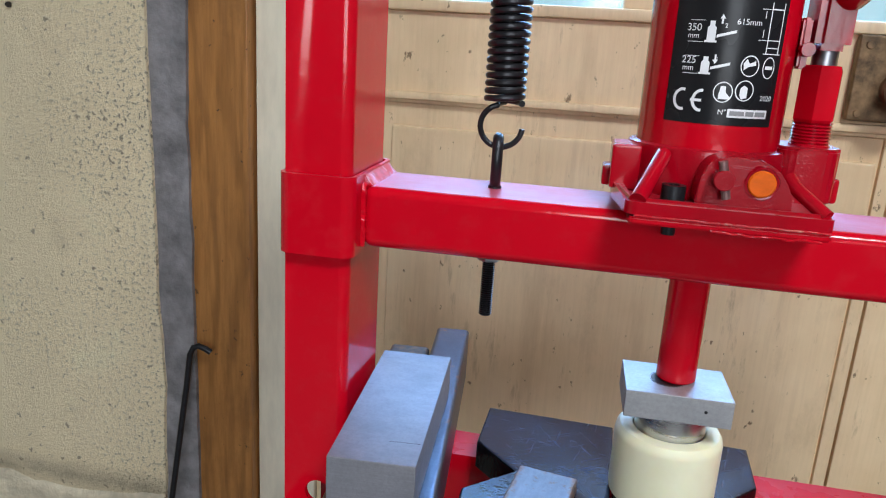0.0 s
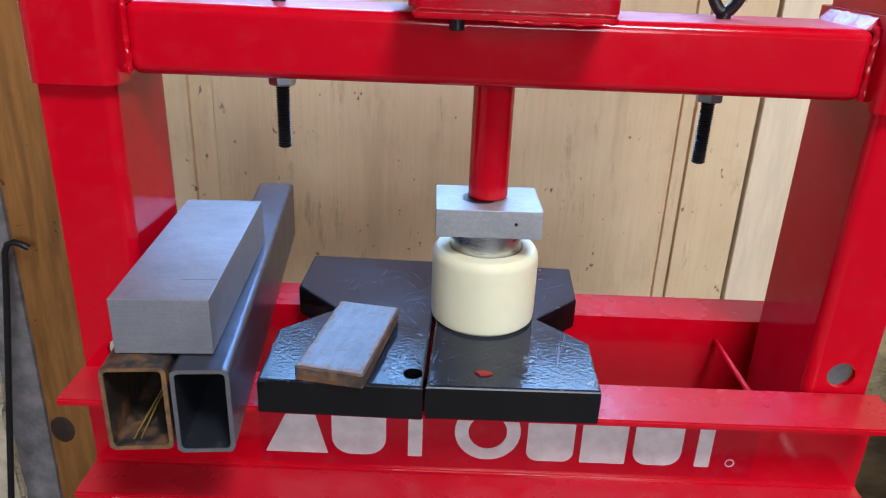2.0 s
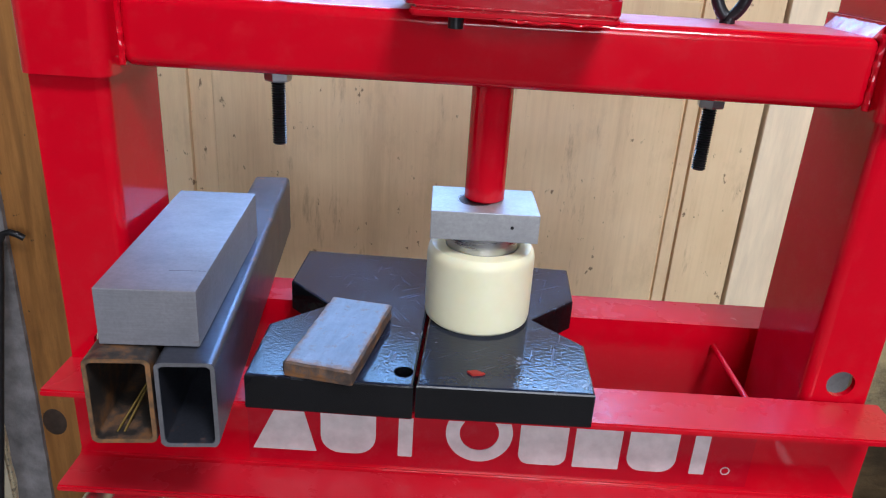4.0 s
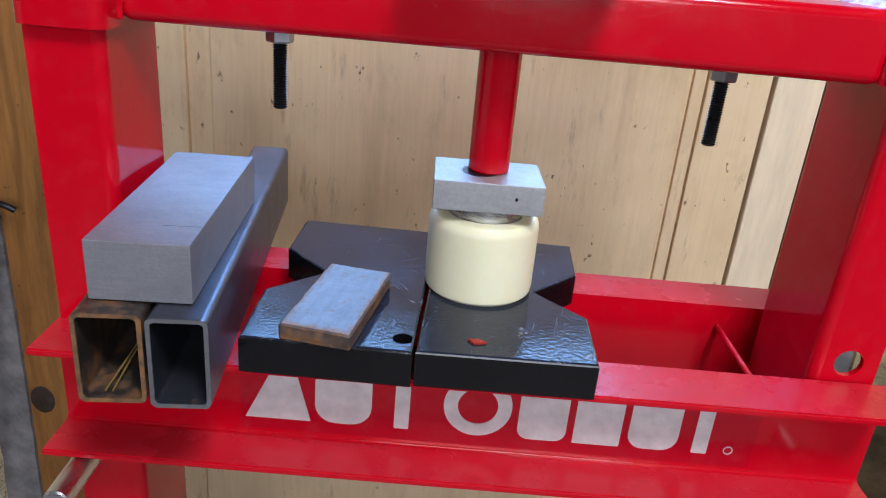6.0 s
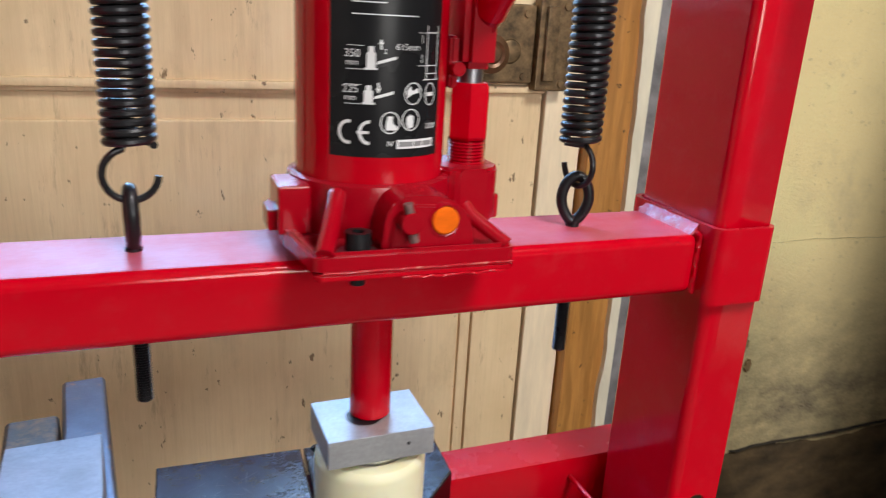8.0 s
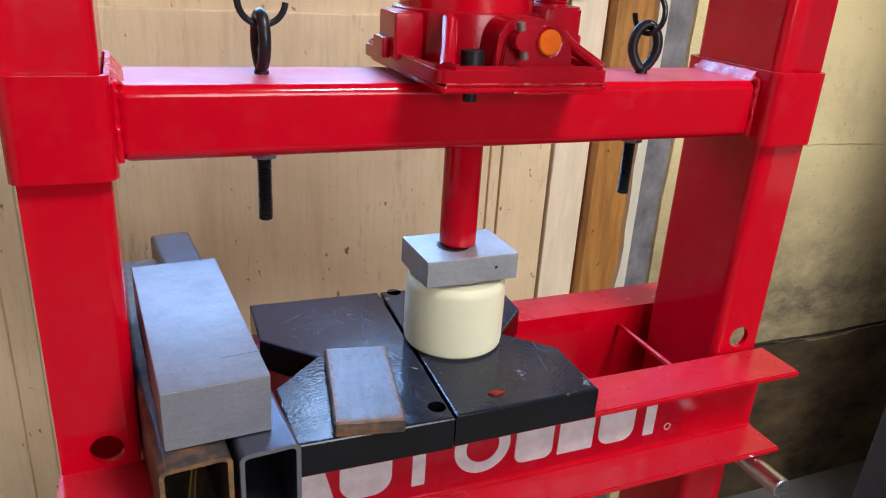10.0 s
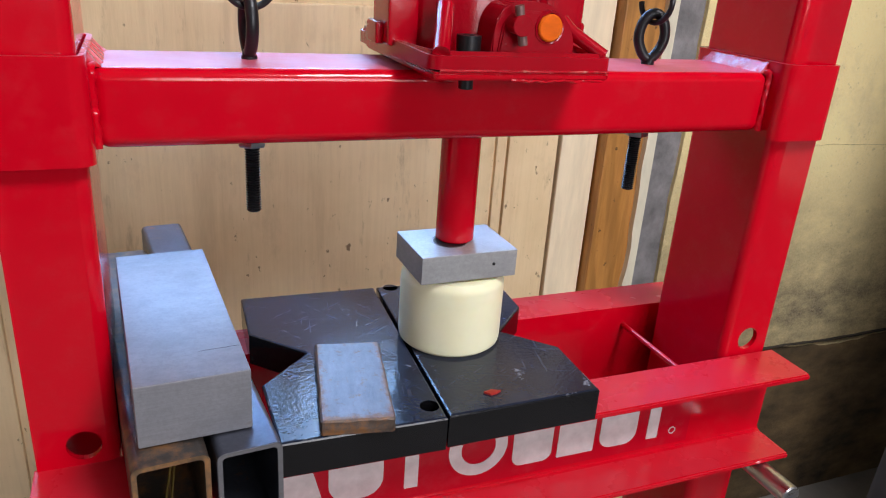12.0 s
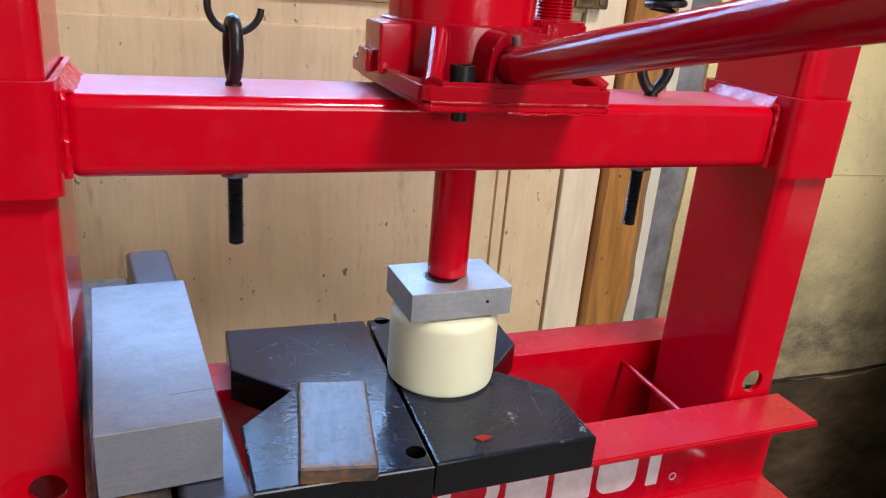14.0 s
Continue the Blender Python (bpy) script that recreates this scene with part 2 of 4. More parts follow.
def door_paint():
    """Old cream paint: brush strokes, brown runs, rust-brown specks, rubbed grey smudges."""
    mat, nt, b = material("aged_cream_paint_on_wood")
    v, s = coords(nt), coords(nt, (5, 5, 0.6))
    base = ramp(nt, noise_tex(nt, v, 3.2, 6, 0.6), [(0.3, (0.72, 0.53, 0.30)), (0.55, (0.84, 0.65, 0.40)), (0.8, (0.89, 0.74, 0.52))])
    stroke = ramp(nt, noise_tex(nt, coords(nt, (10, 10, 0.35)), 16, 6, 0.7), [(0.42, 0.0), (0.75, 0.22)])
    base = mix(nt, stroke, base, (0.52, 0.37, 0.20))
    streak = ramp(nt, noise_tex(nt, s, 5, 7, 0.65), [(0.52, 0.0), (0.78, 0.42)])
    base = mix(nt, streak, base, (0.42, 0.27, 0.14))
    runs = ramp(nt, noise_tex(nt, coords(nt, (3.2, 3.2, 0.55)), 13, 8, 0.72), [(0.60, 0.0), (0.72, 0.5)])
    base = mix(nt, runs, base, (0.30, 0.19, 0.10))
    spots = ramp(nt, noise_tex(nt, coords(nt, (1.0, 1.0, 0.6)), 68, 5, 0.6), [(0.655, 0.0), (0.70, 0.85)])
    base = mix(nt, spots, base, (0.15, 0.085, 0.04))
    soft = ramp(nt, noise_tex(nt, coords(nt, (1.6, 1.6, 0.8)), 11, 7, 0.7), [(0.56, 0.0), (0.78, 0.3)])
    base = mix(nt, soft, base, (0.32, 0.22, 0.12))
    nt.links.new(base, b.inputs["Base Color"])
    nt.links.new(ramp(nt, noise_tex(nt, s, 9, 6), [(0.3, 0.42), (0.7, 0.62)]), b.inputs["Roughness"])
    bump(nt, b, noise_tex(nt, coords(nt, (8, 8, 0.8)), 18, 6), 0.25, 0.002)
    return mat


DOOR = door_paint()
FRAME_WHITE = plain("grubby_white_paint", (0.74, 0.68, 0.52), 0.5, 0, 0.12, 14, 0.2, 0.001, (3, 3, 0.7))

POST_CREAM = plain("pale_cream_paint", (0.83, 0.69, 0.48), 0.5, 0, 0.12, 14, 0.25, 0.001, (4, 4, 0.6))


def wood(name, dark, light):
    """Varnished softwood: long arched growth rings, fine pores, a few dark nicks."""
    mat, nt, b = material(name)
    v, s = coords(nt), coords(nt, (5, 5, 0.45))
    wave = nt.nodes.new("ShaderNodeTexWave")
    wave.wave_type, wave.bands_direction = "BANDS", "X"
    for key, value in (("Scale", 8), ("Distortion", 14), ("Detail", 3), ("Detail Scale", 0.9), ("Detail Roughness", 0.6)):
        wave.inputs[key].default_value = value
    nt.links.new(coords(nt, (1, 1, 0.22)), wave.inputs["Vector"])
    grain = mix(nt, 0.45, noise_tex(nt, coords(nt, (9, 9, 0.5)), 14, 8, 0.7), noise_tex(nt, coords(nt, (2, 2, 0.7)), 5, 6, 0.7))
    base = ramp(nt, grain, [(0.36, dark), (0.62, light)])
    base = mix(nt, ramp(nt, wave.outputs["Fac"], [(0.1, 0.4), (0.5, 0.0)]), base, tuple(c * 0.6 for c in dark))
    base = mix(nt, ramp(nt, noise_tex(nt, s, 22, 6), [(0.45, 0.0), (0.8, 0.7)]), base, tuple(c * 0.55 for c in dark))
    base = mix(nt, ramp(nt, noise_tex(nt, coords(nt, (1, 1, 0.7)), 7, 8, 0.75), [(0.55, 0.0), (0.75, 0.5)]), base, tuple(c * 0.45 for c in dark))
    base = mix(nt, ramp(nt, noise_tex(nt, v, 75, 4), [(0.67, 0.0), (0.71, 0.8)]), base, (0.05, 0.03, 0.015))
    nt.links.new(base, b.inputs["Base Color"])
    nt.links.new(ramp(nt, noise_tex(nt, s, 20, 5), [(0.3, 0.38), (0.7, 0.6)]), b.inputs["Roughness"])
    bump(nt, b, noise_tex(nt, s, 30, 6), 0.3, 0.0015)
    return mat


WOOD = wood("brown_varnished_wood", (0.30, 0.125, 0.028), (0.44, 0.195, 0.048))
WOOD_ORANGE = wood("orange_varnished_wood", (0.40, 0.168, 0.036), (0.52, 0.238, 0.058))
KNOT = plain("dark_wood_knot", (0.05, 0.03, 0.02), 0.6, 0, 0.5, 60, 0.3, 0.001)


def reach(nt, value, centre, half):
    """1 at the centre, falling to 0 at half away on either side."""
    a = nt.nodes.new("ShaderNodeMath")
    a.operation, a.inputs[1].default_value = "SUBTRACT", centre
    nt.links.new(value, a.inputs[0])
    c = nt.nodes.new("ShaderNodeMath")
    c.operation = "ABSOLUTE"
    nt.links.new(a.outputs[0], c.inputs[0])
    return ramp(nt, c.outputs[0], [(0.0, 1.0), (half, 0.0)])


def roughcast(name, speckle, tone, broken_x, band_z, band, soot_shade, relief):
    """Painted render: grainy, with pits, stains, mould by its broken edge and a band of soot and painted-in shade."""
    mat, nt, b = material(name)
    v = coords(nt)
    tc, sep = nt.nodes.new("ShaderNodeTexCoord"), nt.nodes.new("ShaderNodeSeparateXYZ")
    nt.links.new(tc.outputs["Object"], sep.inputs[0])
    base = ramp(nt, noise_tex(nt, v, 4, 7, 0.62), [(0.3, tuple(c * 0.88 for c in tone)), (0.55, tone), (0.8, tuple(min(0.9, c * 1.09) for c in tone))])
    pits = ramp(nt, noise_tex(nt, v, 62, 5, 0.6), [(0.625, 0.0), (0.66, speckle)])
    base = mix(nt, pits, base, (0.16, 0.12, 0.08))
    stain = ramp(nt, noise_tex(nt, v, 7.5, 8, 0.7), [(0.56, 0.0), (0.8, 0.5)])
    base = mix(nt, stain, base, (0.42, 0.33, 0.20))
    grime = ramp(nt, noise_tex(nt, coords(nt, (1, 1, 0.6)), 2.3, 9, 0.72), [(0.54, 0.0), (0.72, 0.34)])
    base = mix(nt, grime, base, (0.31, 0.26, 0.18))
    mould = ramp(nt, noise_tex(nt, v, 150, 7, 0.72), [(0.535, 0.0), (0.585, speckle)])
    patch = ramp(nt, noise_tex(nt, v, 5.5, 6, 0.65), [(0.50, 0.02), (0.66, 0.8)])
    patch = mix(nt, 1.0, patch, reach(nt, sep.outputs["X"], broken_x, 0.20), "ADD")
    base = mix(nt, mix(nt, 1.0, mould, mix(nt, 0.25, patch, 0.0), "MULTIPLY"), base, (0.06, 0.05, 0.04))
    # Dark band; on the right wall it holds shade as well as soot.
    soot_shade_mask = mix(nt, 1.0, reach(nt, sep.outputs["Z"], band_z, band), ramp(nt, noise_tex(nt, coords(nt, (1, 1, 1.8)), 13, 8, 0.72), [(0.28, 0.25 * soot_shade), (0.62, soot_shade)]), "MULTIPLY")
    base = mix(nt, soot_shade_mask, base, (0.085, 0.060, 0.038))
    sand = ramp(nt, noise_tex(nt, v, 260, 3, 0.6), [(0.3, 0.0), (0.7, 0.25)])
    base = mix(nt, sand, base, (0.94, 0.82, 0.54))
    nt.links.new(base, b.inputs["Base Color"])
    b.inputs["Roughness"].default_value = 0.9
    h = mix(nt, 0.4, noise_tex(nt, v, 150, 6, 0.75), noise_tex(nt, v, 34, 4))
    bump(nt, b, h, 0.95, relief)
    return mat


RENDER = roughcast("cream_painted_render", 0.75, (0.95, 0.80, 0.52), -0.72, 0.345, 0.035, 0.75, 0.010)
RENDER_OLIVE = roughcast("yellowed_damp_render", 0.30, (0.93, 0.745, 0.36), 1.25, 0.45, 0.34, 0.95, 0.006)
# Damp brown, darkened further with the shade low on the right wall.
DAMP_SHADED = plain("damp_shaded_brown_render", (0.105, 0.068, 0.030), 0.9, 0, 0.75, 9, 0.5, 0.005, (1, 1, 2))
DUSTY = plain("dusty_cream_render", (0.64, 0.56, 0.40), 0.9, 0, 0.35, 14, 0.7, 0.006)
SOOT = plain("black_mould_stain", (0.035, 0.028, 0.02), 0.95, 0, 0.5, 30, 0.5, 0.003)
FAINT_CRACK = plain("shallow_crack_in_render", (0.40, 0.32, 0.18), 0.9, 0, 0.4, 40, 0.4, 0.002)
STAIN_BROWN = plain("brown_rust_stain", (0.22, 0.14, 0.06), 0.9, 0, 0.4, 40, 0.4, 0.002)
MORTAR = plain("grey_cement_mortar", (0.20, 0.19, 0.19), 0.9, 0, 0.45, 22, 0.6, 0.004)
BLOCKWORK = plain("bare_grey_blockwork", (0.13, 0.124, 0.118), 0.95, 0, 0.3, 10, 0.4, 0.004)
PALE_BOUNCE = plain("pale_bounce_wall", (0.55, 0.52, 0.46), 0.9, 0, 0.15, 6, 0.4, 0.004)
PLASTER = plain("smoke_stained_ceiling", (0.26, 0.24, 0.20), 0.9, 0, 0.1, 8, 0.3, 0.003)
CONCRETE = plain("grey_concrete_floor", (0.18, 0.17, 0.155), 0.85, 0, 0.25, 8, 0.4, 0.004)
BRASS = plain("tarnished_lock_metal", (0.17, 0.108, 0.052), 0.5, 0.5, 0.6, 70, 0.3, 0.001)
KNOB = plain("brown_worn_knob", (0.16, 0.08, 0.04), 0.35, 0.4, 0.3, 60)
LABEL_BLACK = plain("black_printed_label", (0.012, 0.012, 0.013), 0.3, 0, 0.2, 20, 0.03)
LABEL_BLACK.node_tree.nodes["Principled BSDF"].inputs["Specular IOR Level"].default_value = 0.25
INK = plain("white_print", (0.78, 0.78, 0.78), 0.45, 0, 0.06, 60, 0.03)
INK_GREY = plain("worn_silver_print", (0.60, 0.57, 0.56), 0.5, 0, 0.16, 70, 0.1)
INK_DARK = plain("grey_print", (0.25, 0.25, 0.25), 0.5, 0, 0.1, 60, 0.03)
WORN_PIN = plain("red_stained_worn_pin", (0.24, 0.13, 0.12), 0.4, 0.4, 0.4, 300)
ORANGE = plain("orange_plastic_plug", (0.86, 0.145, 0.008), 0.16, 0, 0.16, 130, 0.12, 0.0006, (0.5, 1, 1))
CREAM_PLASTIC = plain("yellowed_plastic", (0.215, 0.185, 0.13), 0.45, 0, 0.3, 12, 0.1)
DARK_PLASTIC = plain("dark_grey_plastic", (0.016, 0.018, 0.022), 0.75, 0, 0.15, 12, 0.1)
CHIP = plain("red_paint_flake", (0.34, 0.02, 0.012), 0.5)
STRAW = plain("yellow_straw", (0.16, 0.10, 0.018), 0.6)


def glass():
    mat, nt, b = material("window_glass")
    b.inputs["Transmission Weight"].default_value = 1.0
    b.inputs["Roughness"].default_value = 0.08
    b.inputs["Base Color"].default_value = (0.86, 0.95, 0.97, 1)
    return mat


GLASS = glass()


def daylight_backdrop():
    mat, nt, b = material("bright_outdoors")
    em = nt.nodes.new("ShaderNodeEmission")
    v = coords(nt)
    nt.links.new(ramp(nt, noise_tex(nt, v, 4.5, 5), [(0.35, (0.50, 0.78, 0.84)), (0.7, (0.80, 0.95, 0.97))]), em.inputs["Color"])
    em.inputs["Strength"].default_value = 1.0
    nt.links.new(em.outputs[0], nt.nodes["Material Output"].inputs["Surface"])
    return mat


OUTDOORS = daylight_backdrop()


# ---- mesh tools ----
def mesh_of(name, bm, mat, smooth=35):
    bmesh.ops.recalc_face_normals(bm, faces=bm.faces)
    me = bpy.data.meshes.new(name)
    bm.to_mesh(me)
    bm.free()
    for m in (mat if isinstance(mat, (list, tuple)) else [mat]):
        me.materials.append(m)
    if smooth:
        me.set_sharp_from_angle(angle=radians(smooth))
        for p in me.polygons:
            p.use_smooth = True
    return me


def flat_faced(ob, smooth):
    """Keeps large faces flat and lets the bevels alone turn the light."""
    if smooth:
        w = ob.modifiers.new("face_weight", "WEIGHTED_NORMAL")
        w.keep_sharp = True
    return ob


def part(name, bm, mat, parent, label="", smooth=35):
    ob = flat_faced(new(name, mesh_of(name, bm, mat, smooth)), smooth)
    ob.parent = parent
    return tagged(ob, label)


def thing(name, label, category, at=(0, 0, 0), group="", kind=""):
    ob = new(name)
    ob.location = at
    ob.empty_display_size = 0.05
    return tagged(ob, label, category, group, kind)


def box(lo, hi, bevel=0.0, seg=2, bm=None, turn=None):
    bm = bm or bmesh.new()
    r = bmesh.ops.create_cube(bm, size=1)
    vs = r["verts"]
    for v in vs:
        v.co = Vector([(a + b) / 2 + c * (b - a) for a, b, c in zip(lo, hi, v.co)])
    if bevel:
        es = list({e for v in vs for e in v.link_edges})
        r = bmesh.ops.bevel(bm, geom=es, offset=bevel, segments=seg, affect="EDGES", profile=0.5)
        vs = list({v for v in r["verts"]} | {v for v in vs if v.is_valid})
    if turn is not None:
        bmesh.ops.transform(bm, matrix=turn, verts=vs)
    return bm


def lathe(profile, n=32, bm=None, m=None, closed=False):
    """A turned shape about z from (radius, height) pairs."""
    bm = bm or bmesh.new()
    rows, made = [], []
    for r, z in profile:
        if r < 1e-6:
            ring = [bm.verts.new((0, 0, z))]
        else:
            ring = [bm.verts.new((r * math.cos(2 * math.pi * k / n), r * math.sin(2 * math.pi * k / n), z)) for k in range(n)]
        rows.append(ring)
        made += ring
    pairs = list(zip(rows, rows[1:])) + ([(rows[-1], rows[0])] if closed else [])
    for a, b in pairs:
        for k in range(n):
            q = [a[k % len(a)], a[(k + 1) % len(a)], b[(k + 1) % len(b)], b[k % len(b)]]
            q = [v for i, v in enumerate(q) if v not in q[:i]]
            if len(q) > 2:
                bm.faces.new(q)
    if m is not None:
        bmesh.ops.transform(bm, matrix=m, verts=made)
    return bm


def rod(a, b, r, n=20, bm=None, chamfer=0.0):
    a, b = Vector(a), Vector(b)
    d = b - a
    m = Matrix.Translation(a) @ d.to_track_quat("Z", "Y").to_matrix().to_4x4()
    L, c = d.length, chamfer or r * 0.08
    return lathe([(0, 0), (r - c, 0), (r, c), (r, L - c), (r - c, L), (0, L)], n, bm, m)


def sweep(points, r, n=12, bm=None, ends=True):
    """A round wire along points."""
    bm = bm or bmesh.new()
    pts = [Vector(p) for p in points]
    up, rings = None, []
    for i, p in enumerate(pts):
        d = (pts[min(i + 1, len(pts) - 1)] - pts[max(i - 1, 0)]).normalized()
        if up is None:
            up = d.orthogonal().normalized()
        up = (up - d * up.dot(d)).normalized()
        side = d.cross(up)
        rings.append([bm.verts.new(p + r * (math.cos(2 * math.pi * k / n) * up + math.sin(2 * math.pi * k / n) * side)) for k in range(n)])
    for a, b in zip(rings, rings[1:]):
        for k in range(n):
            bm.faces.new((a[k], a[(k + 1) % n], b[(k + 1) % n], b[k]))
    if ends:
        bm.faces.new(rings[0])
        bm.faces.new(rings[-1])
    return bm


def prism(outline, z0, z1, bevel=0.0, bm=None, m=None):
    """An outline in x and y, given height."""
    bm = bm or bmesh.new()
    lo = [bm.verts.new((x, y, z0)) for x, y in outline]
    hi = [bm.verts.new((x, y, z1)) for x, y in outline]
    n = len(outline)
    bm.faces.new(lo[::-1])
    top = bm.faces.new(hi)
    for k in range(n):
        bm.faces.new((lo[k], lo[(k + 1) % n], hi[(k + 1) % n], hi[k]))
    vs = lo + hi
    if bevel:
        es = [e for e in bm.edges if all(v in vs for v in e.verts)]
        r = bmesh.ops.bevel(bm, geom=es, offset=bevel, segments=2, affect="EDGES")
        vs = list({v for v in r["verts"]} | {v for v in vs if v.is_valid})
    if m is not None:
        bmesh.ops.transform(bm, matrix=m, verts=vs)
    return bm


def rounded(x0, y0, x1, y1, r, n=4):
    pts = []
    for cx, cy, a in ((x1 - r, y1 - r, 0), (x0 + r, y1 - r, 90), (x0 + r, y0 + r, 180), (x1 - r, y0 + r, 270)):
        pts += [(cx + r * math.cos(radians(a + 90 * k / n)), cy + r * math.sin(radians(a + 90 * k / n))) for k in range(n + 1)]
    return pts


def inset(outline, d):
    """The outline moved inwards by d (counter-clockwise)."""
    out, n = [], len(outline)
    for k in range(n):
        p, q, r = (Vector(outline[(k + o) % n]) for o in (-1, 0, 1))
        a, b = (q - p).normalized(), (r - q).normalized()
        na, nb = Vector((-a.y, a.x)), Vector((-b.y, b.x))
        m = (na + nb).normalized()
        out.append(tuple(q + m * (d / max(0.3, m.dot(na)))))
    return out


def rounded_corners(outline, r, n=5):
    """The outline with each corner turned into a soft curve that begins r before it."""
    out, m = [], len(outline)
    for k in range(m):
        p, q, w = (Vector(outline[(k + o) % m]) for o in (-1, 0, 1))
        a = q + (p - q).normalized() * min(r, (p - q).length * 0.45)
        b = q + (w - q).normalized() * min(r, (w - q).length * 0.45)
        for i in range(n + 1):
            f = i / n
            out.append(tuple(a * (1 - f) ** 2 + q * (2 * f * (1 - f)) + b * f ** 2))
    return out


def hollow(outer, inner, z0, z1, bm=None, m=None):
    """A tube from two outlines with as many points each."""
    bm = bm or bmesh.new()
    n = len(outer)
    rows = [[bm.verts.new((x, y, z)) for x, y in o] for o, z in ((outer, z0), (outer, z1), (inner, z1), (inner, z0))]
    for a, b in zip(rows, rows[1:] + rows[:1]):
        for k in range(n):
            bm.faces.new((a[k], a[(k + 1) % n], b[(k + 1) % n], b[k]))
    if m is not None:
        bmesh.ops.transform(bm, matrix=m, verts=[v for r in rows for v in r])
    return bm


def holed_wall(bm, y, yin, x0, x1, zs, hole_x, holes, r, n=24):
    """A flat strip in x and z at y with round holes, and the rim of each hole towards yin."""
    def square_to_round(cz, h):
        outer, inner, deep = [], [], []
        for k in range(n):
            a = 2 * math.pi * (k + 0.5) / n
            c, s = math.cos(a), math.sin(a)
            f = 1 / max(abs(c), abs(s))
            ox = hole_x + c * f * h if abs(c) < abs(s) else (x1 if c > 0 else x0)
            outer.append(bm.verts.new((ox, y, cz + s * f * h)))
            inner.append(bm.verts.new((hole_x + r * c, y, cz + r * s)))
            deep.append(bm.verts.new((hole_x + r * c, yin, cz + r * s)))
        for k in range(n):
            j = (k + 1) % n
            bm.faces.new((outer[k], outer[j], inner[j], inner[k]))
            bm.faces.new((inner[k], inner[j], deep[j], deep[k]))
        # corner fillers
        for sx, xe in ((1, x1), (-1, x0)):
            for sz in (1, -1):
                near = [v for v in outer if (v.co.x - hole_x) * sx > 0 and (v.co.z - cz) * sz > 0]
                side = max((v for v in near if abs(v.co.x - xe) < 1e-6), key=lambda v: abs(v.co.z - cz))
                top = max((v for v in near if abs(abs(v.co.z - cz) - h) < 1e-6), key=lambda v: abs(v.co.x - hole_x))
                if side is not top:
                    bm.faces.new((side, bm.verts.new((xe, y, cz + sz * h)), top))
    h, edge = r * 1.6, zs[0]
    for cz in holes:
        bm.faces.new([bm.verts.new(p) for p in ((x0, y, edge), (x1, y, edge), (x1, y, cz - h), (x0, y, cz - h))])
        square_to_round(cz, h)
        edge = cz + h
    bm.faces.new([bm.verts.new(p) for p in ((x0, y, edge), (x1, y, edge), (x1, y, zs[1]), (x0, y, zs[1]))])


def text_mesh(s, size):
    cu = bpy.data.curves.new("print", "FONT")
    cu.body, cu.size, cu.align_x, cu.align_y = s, size, "CENTER", "CENTER"
    ob = bpy.data.objects.new("print", cu)
    me = bpy.data.meshes.new_from_object(ob)
    bpy.data.objects.remove(ob)
    bpy.data.curves.remove(cu)
    return me


# ---- the room ----
DOOR_Y, WALL_Y = 0.54, 0.50


def structure(name, bm, mat, label, smooth=35):
    return tagged(flat_faced(new(name, mesh_of(name, bm, mat, smooth)), smooth), label, "", "", "structure")


structure("floor", box((-2.3, -2.9, -0.1), (2.0, 0.9, 0.0)), CONCRETE, "grey concrete floor of the workshop")

# ceiling with an unseen opening, added for the overhead lamp
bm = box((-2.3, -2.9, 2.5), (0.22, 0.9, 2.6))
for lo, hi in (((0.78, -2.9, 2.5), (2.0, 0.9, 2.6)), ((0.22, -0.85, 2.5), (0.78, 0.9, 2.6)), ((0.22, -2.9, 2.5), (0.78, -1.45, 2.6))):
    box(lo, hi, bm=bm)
structure("ceiling", bm, PLASTER, "pale plaster ceiling with an unseen opening for the overhead lamp")

# Unseen wall, kept pale to bounce light onto the left side.
structure("wall_west", box((-2.3, -2.9, 0), (-2.2, 0.9, 2.5)), PALE_BOUNCE, "pale unseen side wall that bounces light")
structure("wall_east", box((1.9, -2.9, 0), (2.0, 0.9, 2.5)), BLOCKWORK, "bare grey side wall")
# Unseen wall, added to keep lamp light off the right wall.
structure("unseen_light_block", box((0.92, -2.8, 0), (1.02, 0.0, 1.50), 0.004), BLOCKWORK, "unseen grey half-height wall that shades the right wall")
# Wall behind the camera; its opening is added for the front lamp.
bm = box((-2.2, -2.9, 0), (1.9, -2.8, 0.95))
for lo, hi in (((-2.2, -2.9, 2.25), (1.9, -2.8, 2.5)), ((-2.2, -2.9, 0.95), (-0.16, -2.8, 2.25)), ((0.90, -2.9, 0.95), (1.9, -2.8, 2.25))):
    box(lo, hi, bm=bm)
structure("wall_south", bm, BLOCKWORK, "bare grey wall with an unseen opening for the front lamp")


def ragged(x_in, x_out, z0, z1, amp, seed, y0, y1, side):
    """An upright slab whose edge at x_in wanders."""
    bm = bmesh.new()
    n = 60
    front, back = [], []
    for k in range(n + 1):
        z = z0 + (z1 - z0) * k / n
        w = amp * (noise.noise((seed, z * 4.0, 0)) + 0.5 * noise.noise((seed, z * 17.0, 3)))
        front.append((bm.verts.new((x_in + w, y0, z)), bm.verts.new((x_out, y0, z))))
        back.append((bm.verts.new((x_in + w, y1, z)), bm.verts.new((x_out, y1, z))))
    for k in range(n):
        (a, b), (c, d) = front[k], front[k + 1]
        (e, f), (g, h) = back[k], back[k + 1]
        bm.faces.new((a, b, d, c))
        bm.faces.new((e, g, h, f))
        bm.faces.new((a, c, g, e))
        bm.faces.new((b, f, h, d))
    return bm


